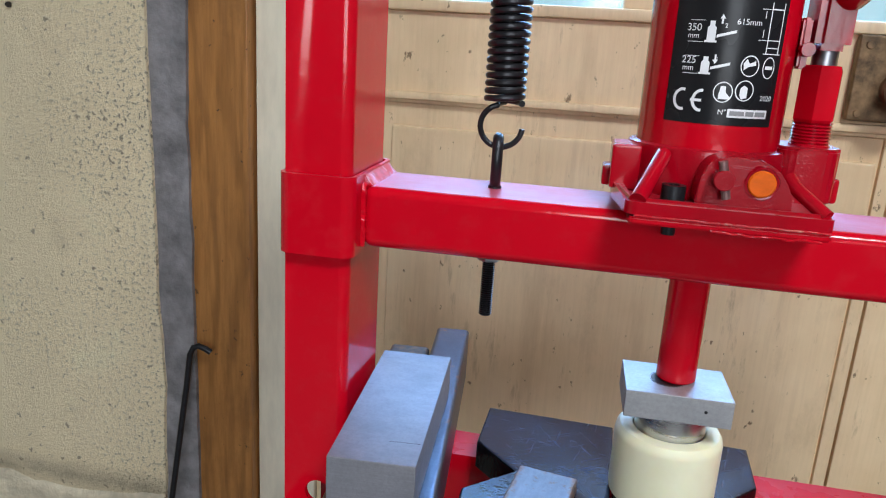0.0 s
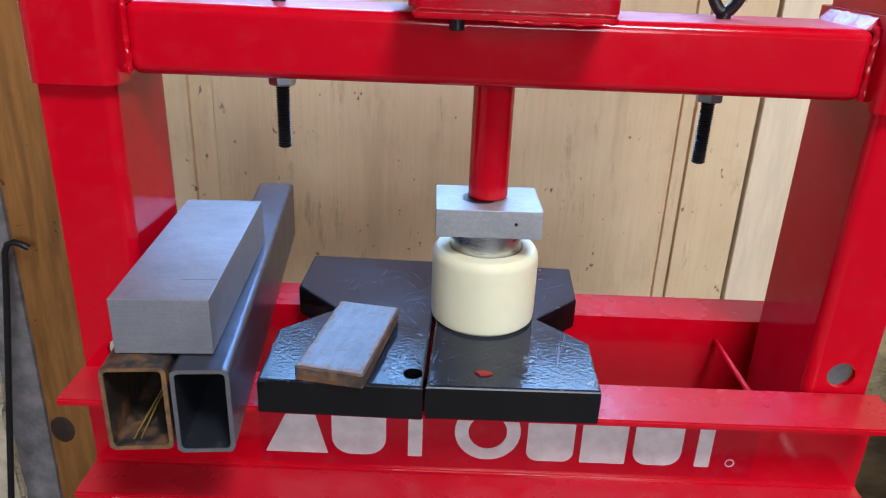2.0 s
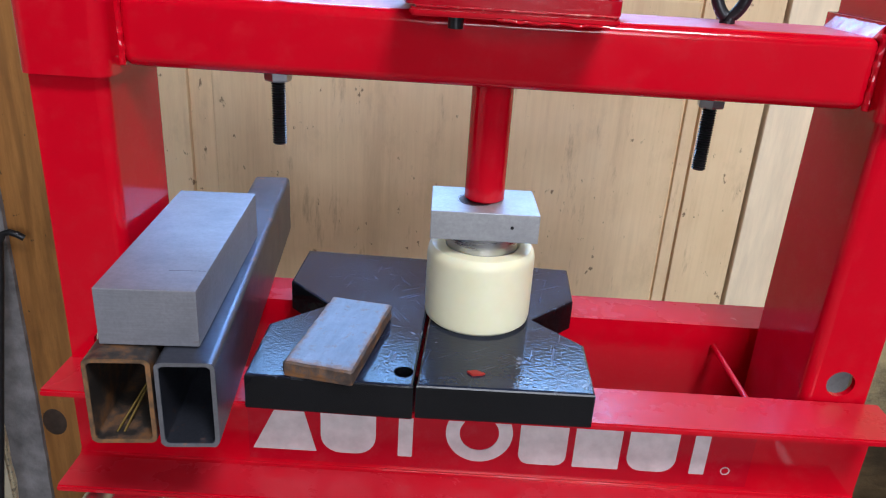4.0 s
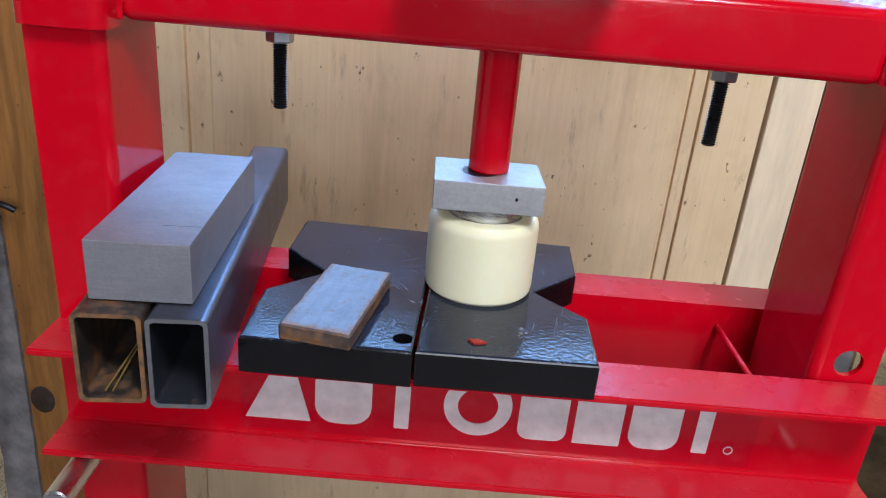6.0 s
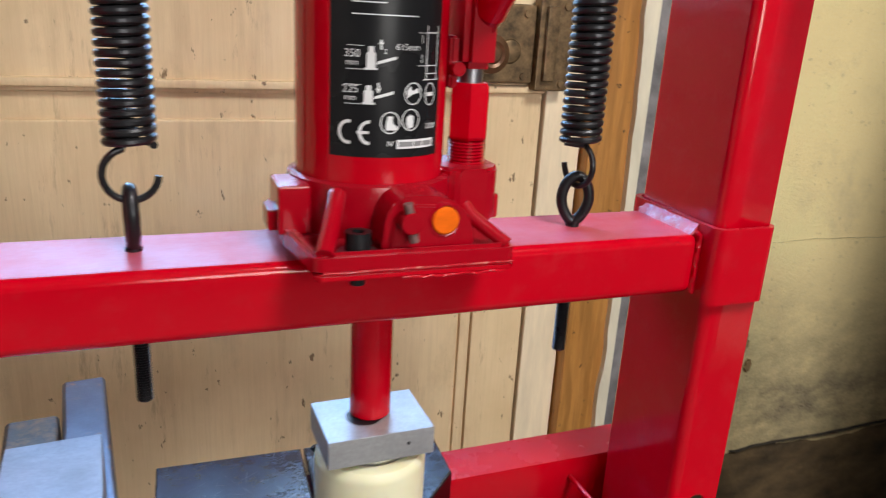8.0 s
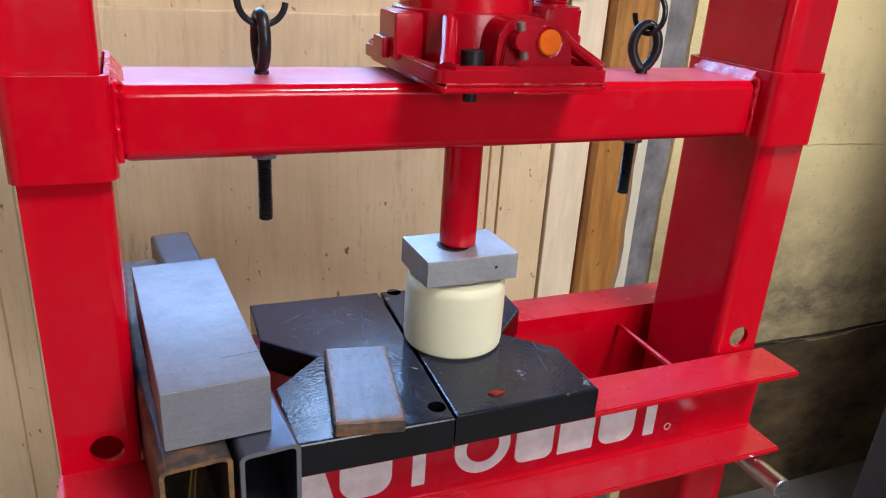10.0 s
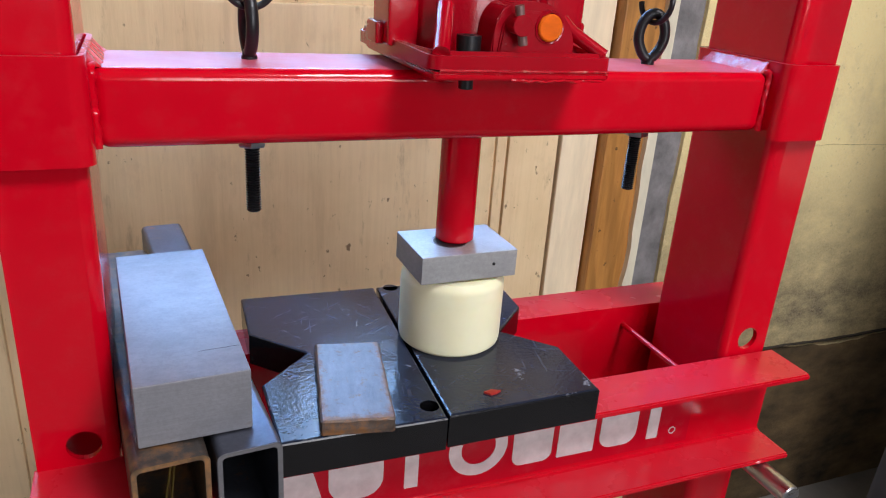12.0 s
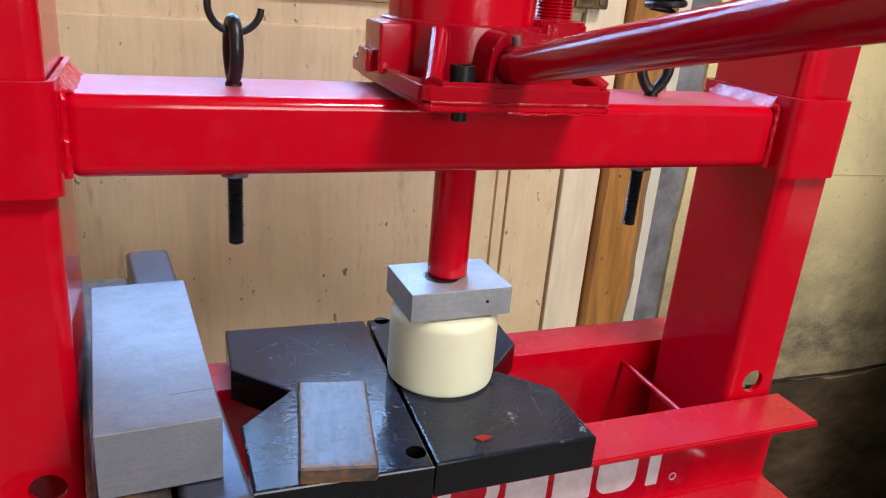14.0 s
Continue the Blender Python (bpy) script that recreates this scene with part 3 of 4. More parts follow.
# wall round the door: roughcast, then a strip of cement, then the wooden jamb
structure("wall_north", ragged(-0.715, -2.2, 0, 2.5, 0.008, 1.3, WALL_Y, 0.7, -1), RENDER, "cream painted roughcast wall with dark pits")
structure("wall_north_right", ragged(0.606, 1.9, 0, 2.5, 0.007, 7.7, WALL_Y, 0.7, 1), RENDER_OLIVE, "yellowed rendered wall with damp stains, soot and painted-in shade")
structure("wall_north_lintel", box((-0.72, WALL_Y + 0.01, 2.08), (0.64, 0.7, 2.5)), RENDER, "cream rendered wall over the door")
structure("mortar_strip", ragged(-0.660, -0.735, 0, 2.08, 0.006, 4.1, WALL_Y + 0.008, 0.69, 1), MORTAR, "grey cement strip beside the door jamb")
structure("mortar_strip_right", ragged(0.552, 0.640, 0, 2.08, 0.011, 9.4, WALL_Y + 0.008, 0.69, 1), MORTAR, "grey cement strip beside the door jamb")
structure("plaster_fringe", ragged(0.538, 0.558, 0, 2.08, 0.010, 3.3, WALL_Y + 0.005, 0.69, 1), FRAME_WHITE, "ragged pale plaster edge beside the door jamb")
structure("jamb_west", box((-0.681, WALL_Y + 0.016, 0), (-0.567, 0.66, 2.08), 0.003), WOOD, "brown wooden door jamb")
structure("jamb_east", box((0.472, WALL_Y + 0.016, 0), (0.580, 0.66, 2.08), 0.003), WOOD_ORANGE, "orange-brown wooden door jamb")
structure("jamb_head", box((-0.567, WALL_Y + 0.016, 2.0), (0.472, 0.66, 2.08), 0.003), WOOD, "brown wooden door head")

knot = lathe([(0.0, 0.0012), (0.012, 0.0014), (0.021, 0.0010), (0.026, -0.001)], 32, None, Matrix.Translation((-0.640, WALL_Y + 0.0162, 0.285)) @ Matrix.Rotation(radians(90), 4, "X") @ Matrix.Diagonal((0.85, 1.1, 1, 1)))
structure("jamb_knot", knot, KNOT, "dark knot in the brown jamb")
# the panelled door with its window
door = thing("panelled_door", "aged cream panelled wooden door with glazed top, closed", "door", (0, 0, 0))
D0, D1 = DOOR_Y, DOOR_Y + 0.04
part("hanging_stile", box((-0.564, D0 - 0.004, 0.01), (-0.465, D1, 1.99), 0.003), FRAME_WHITE, door, "grubby white painted stile")
part("inner_stile", box((-0.463, D0, 0.01), (-0.3902, D1, 1.99), 0.003), DOOR, door)
part("closing_post", box((0.404, D0 - 0.004, 0.01), (0.4695, D1, 1.99), 0.004), POST_CREAM, door, "pale cream painted post")
part("lock_stile", box((0.3145, D0, 0.01), (0.400, D1, 1.99), 0.003), DOOR, door)
part("panel_bead", box((0.2945, D0 + 0.001, 0.2602), (0.3120, D1, 1.0243), 0.003), DOOR, door)
part("bottom_rail", box((-0.390, D0, 0.01), (0.3138, D1, 0.26), 0.003), DOOR, door)
part("lower_panel", box((-0.358, D0 + 0.003, 0.262), (0.2918, D1 - 0.004, 0.992), 0.004), DOOR, door)
part("panel_surround", box((-0.390, D0 + 0.008, 0.262), (0.3142, D1 - 0.002, 1.024), 0.001), DOOR, door)
part("moulding", box((-0.390, D0 - 0.008, 1.030), (0.400, D0 + 0.02, 1.041), 0.003), DOOR, door)
part("middle_rail", box((-0.390, D0, 1.0245), (0.3138, D1, 1.150), 0.002), DOOR, door)
part("top_rail", box((-0.390, D0, 1.86), (0.3138, D1, 1.99), 0.003), DOOR, door)
for x0, x1 in ((-0.388, -0.365), (-0.052, -0.010), (0.285, 0.306)):
    part("glazing_bar", box((x0, D0 - 0.002, 1.165), (x1, D1, 1.86), 0.004), DOOR, door)
part("window_sill", box((-0.388, D0 - 0.010, 1.150), (0.305, D1, 1.166), 0.004), DOOR, door)
for x0, x1 in ((-0.366, -0.051), (-0.011, 0.286)):
    g = part("pane", box((x0, D0 + 0.016, 1.164), (x1, D0 + 0.020, 1.862)), GLASS, door, "dusty window pane", 0)
    g.visible_shadow = False

lock = thing("rim_lock", "rusty brown rim lock with round knob on the door", "door lock")
part("case", box((0.236, D0 - 0.018, 1.045), (0.3712, D0, 1.150), 0.004), BRASS, lock)
part("keyhole_cover", lathe([(0.0, 0.004), (0.012, 0.0042), (0.0150, 0.0030), (0.0165, 0.0)], 32, None, Matrix.Translation((0.334, D0 - 0.018, 1.088)) @ Matrix.Rotation(radians(90), 4, "X")), BRASS, lock, "round brass keyhole cover")
part("keeper", box((0.372, D0 - 0.026, 1.036), (0.424, D0 - 0.004, 1.160), 0.003), BRASS, lock)
part("rib", box((0.380, D0 - 0.034, 1.050), (0.398, D0 - 0.026, 1.150), 0.002), BRASS, lock)
KM = Matrix.Translation((0.288, D0 - 0.018, 1.086)) @ Matrix.Rotation(radians(90), 4, "X")
part("knob", lathe([(0.021, 0), (0.019, 0.004), (0.010, 0.008), (0.010, 0.020), (0.021, 0.026), (0.026, 0.034), (0.025, 0.042), (0.017, 0.047), (0.013, 0.045), (0.009, 0.049), (0, 0.050)], 36, None, KM), KNOB, lock, "brown turned knob")
for x, z in ((0.248, 1.138), (0.248, 1.055), (0.356, 1.055), (0.356, 1.138), (0.412, 1.150), (0.412, 1.046)):
    y = D0 - 0.018 if x < 0.36 else D0 - 0.026
    part("screw", rod((x, y + 0.001, z), (x, y - 0.0025, z), 0.005, 12), BRASS, lock)

# daylight outside the door window
back = new("backdrop", mesh_of("backdrop", box((-1.2, 1.6, 0.6), (1.2, 1.62, 3.0)), OUTDOORS, 0))
tagged(back, "bright pale blue daylight outside the window", "", "", "structure")

# stains on the wall
def stain(name, mat, x, z, w, h, seed, label):
    bm = bmesh.new()
    pts = []
    for k in range(28):
        a = 2 * math.pi * k / 28
        f = 1 + 0.5 * noise.noise((seed, 2.2 * math.cos(a), 2.2 * math.sin(a))) + 0.25 * noise.noise((seed, 7 * math.cos(a), 7 * math.sin(a)))
        pts.append((x + w * f * math.cos(a), z + h * f * math.sin(a)))
    bm = prism(pts, 0, 0.004)
    bmesh.ops.transform(bm, matrix=Matrix.Translation((0, WALL_Y - 0.0005, 0)) @ Matrix.Rotation(radians(90), 4, "X"), verts=bm.verts)
    structure(name, bm, mat, label)



stain("rust_stain", STAIN_BROWN, 0.778, 0.482, 0.012, 0.042, 2.1, "brown stain running down the wall")
stain("rust_stain_small", STAIN_BROWN, 0.826, 0.606, 0.009, 0.017, 5.3, "small brown stain on the wall")
stain("rust_stain_spot", STAIN_BROWN, 0.842, 0.560, 0.006, 0.012, 6.9, "small brown stain on the wall")
stain("wall_hole", SOOT, -0.935, 1.126, 0.0042, 0.0042, 1.1, "small dark drill hole in the wall")
stain("rust_stain_low", STAIN_BROWN, 0.752, 0.470, 0.006, 0.014, 8.3, "small brown stain on the wall")


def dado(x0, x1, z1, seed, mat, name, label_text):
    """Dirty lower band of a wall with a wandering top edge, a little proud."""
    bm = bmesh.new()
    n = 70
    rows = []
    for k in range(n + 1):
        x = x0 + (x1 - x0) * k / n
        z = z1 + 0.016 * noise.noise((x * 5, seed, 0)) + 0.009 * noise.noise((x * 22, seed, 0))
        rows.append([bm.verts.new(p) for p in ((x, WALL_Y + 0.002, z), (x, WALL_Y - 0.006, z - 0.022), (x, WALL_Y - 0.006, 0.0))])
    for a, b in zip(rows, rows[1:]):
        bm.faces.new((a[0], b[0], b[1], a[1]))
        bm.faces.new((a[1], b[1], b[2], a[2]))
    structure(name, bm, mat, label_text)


def crack(x0, x1, z, thick, seed, name):
    bm = bmesh.new()
    rows = []
    n = 60
    proud = 0.0075 if thick > 0.002 else 0.0015
    for k in range(n + 1):
        x = x0 + (x1 - x0) * k / n
        c = z + 0.010 * noise.noise((x * 4, seed, 0)) + 0.004 * noise.noise((x * 25, seed, 1))
        w = thick * (0.6 + 0.8 * abs(noise.noise((x * 9, seed, 2)))) * min(1.8, 0.05 + 2.2 * max(0.0, x - x0 - 0.06))
        rows.append([bm.verts.new((x, WALL_Y - proud, c + w)), bm.verts.new((x, WALL_Y - proud, c - w)), bm.verts.new((x, WALL_Y, c + w)), bm.verts.new((x, WALL_Y, c - w))])
    for a, b in zip(rows, rows[1:]):
        for p, q in ((0, 1), (2, 0), (1, 3)):
            bm.faces.new((a[p], b[p], b[q], a[q]))
    structure(name, bm, SOOT if thick > 0.002 else FAINT_CRACK, "dark crack in the rendered wall")


# Right band: damp, with shade painted into its brown.
dado(0.66, 1.9, 0.380, 3.0, DAMP_SHADED, "baseboard", "brown damp lower band of the wall, darkened")
dado(-2.2, -0.72, 0.335, 6.0, DUSTY, "baseboard_west", "brown damp lower band of the wall, darkened")
crack(0.84, 1.9, 0.384, 0.0022, 1.0, "crack_low")
crack(0.80, 1.9, 0.790, 0.0004, 4.0, "crack_high")

# ---- the press ----
frame_thing = thing("hydraulic_press", "red painted steel uprights of a workshop press", "hydraulic press")
UTOP = 1.36


def upright(s, x_in, x_out):
    """A channel, open on its outer side: web inwards, a flange in front and one behind, holes through both."""
    bm = bmesh.new()
    y0, y1, t, r = (-0.052, 0.030, 0.004, 0.007) if s < 0 else (-0.048, 0.041, 0.004, 0.007)
    w = abs(x_out - x_in)
    n = 5
    # outer and inner line of the section, from the front lip round to the back lip, x measured from the web
    out = [(w, y0)] + [(r - r * math.sin(radians(90 * k / n)), y0 + r - r * math.cos(radians(90 * k / n))) for k in range(n + 1)]
    out += [(r - r * math.cos(radians(90 * k / n)), y1 - r + r * math.sin(radians(90 * k / n))) for k in range(n + 1)] + [(w, y1)]
    q = r - t
    inn = [(w, y0 + t)] + [(r - q * math.sin(radians(90 * k / n)), y0 + r - q * math.cos(radians(90 * k / n))) for k in range(n + 1)]
    inn += [(r - q * math.cos(radians(90 * k / n)), y1 - r + q * math.sin(radians(90 * k / n))) for k in range(n + 1)] + [(w, y1 - t)]

    def at(p, z):
        return bm.verts.new((s * (abs(x_in) + p[0]), p[1], z))

    for line in (out, inn):
        last = len(line) - 2
        for k in range(len(line) - 1):
            a, b = line[k], line[k + 1]
            if k in (0, last):
                x0, x1 = sorted((s * (abs(x_in) + a[0]), s * (abs(x_in) + b[0])))
                y = a[1]
                deep = (y0 + t if k == 0 else y1 - t) if line is out else y
                holed_wall(bm, y, deep, x0, x1, (0.02, UTOP), s * 0.2445, (0.788,) if k == 0 else (), 0.0095)
            else:
                bm.faces.new((at(a, 0.02), at(b, 0.02), at(b, UTOP), at(a, UTOP)))
    for a, b in ((out[0], inn[0]), (out[-1], inn[-1])):
        bm.faces.new((at(a, 0.02), at(b, 0.02), at(b, UTOP), at(a, UTOP)))
    bmesh.ops.remove_doubles(bm, verts=bm.verts, dist=0.00005)
    part("upright", bm, RED, frame_thing)
    x0, x1 = sorted((x_in, x_out))
    part("foot", box((x0 - 0.01, -0.22, 0.0), (x1 + 0.01, 0.22, 0.02), 0.003), RED, frame_thing)


upright(-1, -0.2255, -0.2700)
upright(1, 0.2215, 0.2645)
part("top_beam", box((-0.2265, -0.04, 1.290), (0.2205, 0.035, 1.350), 0.005), RED, frame_thing)

bed = thing("press_bed", "red steel channel bed of the press with worn silver print", "press bed")


def channel(s, name):
    """A rolled channel with its flanges turned outwards."""
    t, d0, d1, zt, zb, r = 0.005, 0.0505, 0.0915, 0.775, 0.6955, 0.004
    prof = [(d0, zb), (d1, zb), (d1, zb + t), (d0 + t + r, zb + t), (d0 + t + r * 0.3, zb + t + r * 0.3), (d0 + t, zb + t + r), (d0 + t, zt - t - r), (d0 + t + r * 0.3, zt - t - r * 0.3), (d0 + t + r, zt - t), (d1, zt - t), (d1, zt), (d0, zt)]
    bm = bmesh.new()
    ends = [[bm.verts.new((x, s * y, z)) for y, z in prof] for x in (-0.2715, 0.2715)]
    n = len(prof)
    for k in range(n):
        bm.faces.new((ends[0][k], ends[0][(k + 1) % n], ends[1][(k + 1) % n], ends[1][k]))
    bm.faces.new(ends[0])
    bm.faces.new(ends[1])
    bmesh.ops.bevel(bm, geom=[e for e in bm.edges if abs(e.verts[0].co.x - e.verts[1].co.x) > 0.1 and min(abs(e.verts[0].co.y), 9) > 0.09], offset=0.0012, segments=2, affect="EDGES")
    return part(name, bm, RED, bed)


channel(-1, "front_channel")
channel(1, "back_channel")
bead = sweep([(-0.268 + 0.002 * k, -0.0566, 0.7013) for k in range(269)], 0.0010, 8)
for v in bead.verts:
    v.co.y -= 0.0002 * max(0, noise.noise(v.co * 300))
    v.co.z += 0.0002 * noise.noise(v.co * 350)
part("sealant_bead", bead, RED, bed)
for x in (-0.196, 0.196):
    part("spacer_rod", rod((x, -0.05, 0.757), (x, 0.05, 0.757), 0.0023), RED, bed)
part("decal", box((-0.153, -0.0559, 0.7045), (0.195, -0.0552, 0.7645)), DECAL, bed, "glossy dark red decal film")

# the print on the channel, as plain worn shapes
def print_shape(outline, holes=()):
    bm = prism(outline, 0, 0.0008)
    bmesh.ops.transform(bm, matrix=Matrix.Translation((0, -0.0556, 0)) @ Matrix.Rotation(radians(90), 4, "X"), verts=bm.verts)
    part("print_shape", bm, INK_GREY, bed, "worn silver printed shape", 0)


PZ0, PZ1 = 0.7135, 0.7600


def block_shape(x0, x1, r0=0.0, r1=0.0):
    print_shape(rounded(x0, PZ0, x1, PZ1, max(r0, 0.0008), 6))


def ring_shape(cx, cz, rx, rz, w, n=36):
    o = [(cx + rx * math.cos(2 * math.pi * k / n), cz + rz * math.sin(2 * math.pi * k / n)) for k in range(n)]
    i = [(cx + (rx - w) * math.cos(2 * math.pi * k / n), cz + (rz - w) * math.sin(2 * math.pi * k / n)) for k in range(n)]
    bm = hollow(o, i, 0, 0.0008, None, Matrix.Translation((0, -0.0556, 0)) @ Matrix.Rotation(radians(90), 4, "X"))
    part("print_shape", bm, INK_GREY, bed, "worn silver printed shape", 0)


print_shape([(-0.150, PZ0), (-0.106, PZ0), (-0.118, PZ1), (-0.128, PZ1)])
block_shape(-0.103, -0.065, 0.014)
block_shape(-0.0495, -0.0395)
ring_shape(0.006, 0.7365, 0.023, 0.0235, 0.0095)
block_shape(0.034, 0.067, 0.008)
block_shape(0.072, 0.104)
block_shape(0.109, 0.143, 0.011)
block_shape(0.1535, 0.1640)
ring_shape(0.1785, 0.7175, 0.0033, 0.0033, 0.0007, 20)

for s in (-1, 1):
    pin = thing("support_pin", "bright steel bar pin under the press bed", "steel pin", (s * 0.249, 0, 0.6865), "bed pins")
    part("bar", rod((0, -0.122, 0), (0, 0.122, 0), 0.0085, 28, None, 0.001), BRIGHT_STEEL, pin)

# ---- what the pump pushes down: crossbeam, jack, rod, bolts, springs ----
beam = thing("crossbeam", "red steel crossbeam with sleeves sliding on the uprights", "crossbeam", (0, 0, 0))
part("tube", box((-0.2215, -0.0385, 0.9725), (0.2165, 0.0325, 1.0145), 0.0068, 5), RED_DUST_SHEEN, beam)
for s in (-1, 1):
    x0, x1, y0, y1 = (-0.2735, -0.2215, -0.0585, 0.0375) if s < 0 else (0.2165, 0.2675, -0.0545, 0.0465)
    so = rounded(x0, y0, x1, y1, 0.009, 5)
    si = rounded(x0 + (0.003 if s < 0 else 0.0042), y0 + 0.0035, x1 - 0.003, y1 - 0.0035, 0.006, 5)
    part("sleeve", hollow(so, si, 0.9690, 1.0225), RED, beam)
    xw = x1 if s < 0 else x0
    # a bumpy weld bead up the front corner and back along the top
    path = [(xw - s * 0.0006, -0.0378, 0.9735 + 0.0009 * k) for k in range(46)] + [(xw - s * 0.001, -0.0365 + 0.0009 * k, 1.0146) for k in range(76)]
    bead = sweep(path, 0.0025, 10)
    for v in bead.verts:
        v.co += Vector((-s, -0.6, 0.5)) * (0.0011 * noise.noise(v.co * 230) + 0.0003 * noise.noise(v.co * 900))
    part("weld_bead", bead, RED, beam)
    # sloping throat of the weld between the beam's top and the sleeve, mottled pale lilac
    fillet = bmesh.new()
    rows = []
    for k in range(41):
        y = -0.034 + 0.0015 * k
        w = 0.0060 + 0.003 * noise.noise((y * 90, s, 0))
        rows.append([fillet.verts.new(p) for p in ((xw, y, 1.0212 + 0.0008 * noise.noise((y * 160, s, 4))), (xw - s * w * 0.45, y, 1.0178 + 0.0008 * noise.noise((y * 130, s, 9))), (xw - s * w, y, 1.0142), (xw, y, 1.0140))])
    for a, b in zip(rows, rows[1:]):
        for k in range(4):
            fillet.faces.new((a[k], a[(k + 1) % 4], b[(k + 1) % 4], b[k]))
    fillet.faces.new(rows[0])
    fillet.faces.new(rows[-1])
    part("weld_throat", fillet, LILAC_MOTTLED_RED, beam, "weld mottled with pale lilac")
part("press_rod", rod((-0.001, 0.0, 0.8925), (-0.001, 0.0, 0.975), 0.0135, 40, None, 0.0012), RED, beam)

jack = thing("bottle_jack", "red hydraulic bottle jack with black label on the crossbeam", "bottle jack", (0, 0, 0))
JX, JY = -0.004, 0.006
part("mount_plate", prism(rounded(-0.0525, -0.0745, 0.0585, 0.06, 0.004, 4), 1.0148, 1.0192, 0.0012), RED, jack)
foot = [(-0.061, -0.022), (-0.0535, -0.0735), (0.0585, -0.0745), (0.062, -0.030), (0.062, 0.05), (0.045, 0.066), (-0.045, 0.066), (-0.060, 0.05)]
part("base_flange", prism(rounded_corners([(x * 0.96, y * 0.97) for x, y in foot], 0.007), 1.0206, 1.0262, 0.001), CAST_RED, jack)
# raised, rounded rim along the flange
round_foot = rounded_corners(foot, 0.007)
rim = hollow(round_foot, inset(round_foot, 0.0058), 1.0204, 1.0300)
bmesh.ops.bevel(rim, geom=[e for e in rim.edges if all(v.co.z > 1.0299 for v in e.verts)], offset=0.0023, segments=4, affect="EDGES")
part("base_rim", rim, CAST_SMOOTH, jack)
# paint and sealer squeezed out of the joint, and a run of it under the plate
for name, x0, x1, y, z, r, amp, mat in (("joint_bead", -0.049, 0.057, -0.0742, 1.0199, 0.0007, 0.0005, CHIPPED_RED), ("paint_run", -0.006, 0.053, -0.0739, 1.0150, 0.0009, 0.0019, RED)):
    bead = sweep([(x0 + (x1 - x0) * k / 110, y, z) for k in range(111)], r, 8)
    for v in bead.verts:
        v.co.z -= amp * max(0, noise.noise((v.co.x * 150, 3.1, r * 900)))
        v.co.y -= 0.4 * amp * noise.noise((v.co.x * 260, 7.7, v.co.z * 300))
    part(name, bead, mat, jack)
part("base_collar", lathe([(0.050, 1.0255), (0.0505, 1.030), (0.0492, 1.052), (0.0485, 1.0555), (0.0445, 1.0565)], 64, None, Matrix.Translation((JX, JY, 0))), CAST_RED, jack)
part("tank", lathe([(0.0440, 1.050), (0.0440, 1.195), (0.041, 1.202), (0.030, 1.206), (0.022, 1.207), (0.022, 1.215)], 72, None, Matrix.Translation((JX, JY, 0))), RED, jack)
part("ram", rod((JX, JY, 1.205), (JX, JY, 1.289), 0.016, 32), BRIGHT_STEEL, jack)
# valve housing: a lump with a sloping, rounded top
hump = [(-0.0165, 1.0255), (0.038, 1.0255), (0.035, 1.040), (0.028, 1.0505), (0.018, 1.0560), (0.000, 1.0570), (-0.0085, 1.0545), (-0.0138, 1.0470)]
bm = prism(rounded_corners(hump, 0.006, 3), 0.03, 0.0655, 0.0009)
bmesh.ops.transform(bm, matrix=Matrix.Rotation(radians(90), 4, "X"), verts=bm.verts)
part("valve_housing", bm, CAST_RED, jack)
part("housing_face", prism([(x * 0.86 + 0.0016, (z - 1.04) * 0.80 + 1.0385) for x, z in hump], 0.0, 0.003, 0.001, None, Matrix.Translation((0, -0.0645, 0)) @ Matrix.Rotation(radians(90), 4, "X")), CAST_RED, jack)
part("release_valve", rod((-0.003, -0.066, 1.0445), (-0.003, -0.0765, 1.0445), 0.0058, 28), CAST_RED, jack, "red release valve with cross pin")
part("valve_pin", rod((-0.0050, -0.0735, 1.0550), (-0.0005, -0.0735, 1.0340), 0.0026, 12), WORN_PIN, jack)
part("safety_plug", rod((0.0183, -0.066, 1.0432), (0.0183, -0.0695, 1.0432), 0.0076, 36, None, 0.0008), ORANGE, jack, "orange plastic plug")
collar = lathe([(0.0078, 0.0), (0.0090, 0.0003), (0.0097, -0.0012), (0.0103, -0.0042)], 40, None, Matrix.Translation((0.0183, -0.0678, 1.0432)) @ Matrix.Rotation(radians(90), 4, "X"))
for v in collar.verts:
    v.co += Vector((noise.noise(v.co * 300), 0, noise.noise(v.co * 310 + Vector((5, 0, 0))))) * 0.0009
part("plug_boss", collar, CAST_RED, jack, "rough cast ring round the plug")
part("gusset", sweep([(-0.0335, -0.036, 1.051), (-0.0345, -0.040, 1.0495), (-0.0475, -0.071, 1.0285)], 0.0050, 16), CAST_SMOOTH, jack)
part("gusset", sweep([(0.036, -0.050, 1.046), (0.040, -0.056, 1.040), (0.0545, -0.0705, 1.0285)], 0.0040, 16), CAST_SMOOTH, jack)
part("side_lug", box((-0.0635, -0.026, 1.0262), (-0.045, 0.006, 1.0545), 0.002), CAST_SMOOTH, jack)
part("side_step", box((-0.0680, -0.016, 1.0262), (-0.0620, 0.004, 1.0390), 0.0015), CAST_SMOOTH, jack)
part("pump_block", prism(rounded(0.036, -0.020, 0.0735, 0.024, 0.012, 5), 1.0262, 1.0600, 0.002), CAST_RED, jack)
part("pump_ledge", box((0.070, -0.012, 1.0262), (0.0760, 0.014, 1.0420), 0.002), CAST_SMOOTH, jack)
PX, PY = 0.0575, 0.003
thread = [(0.0118, 1.058)]
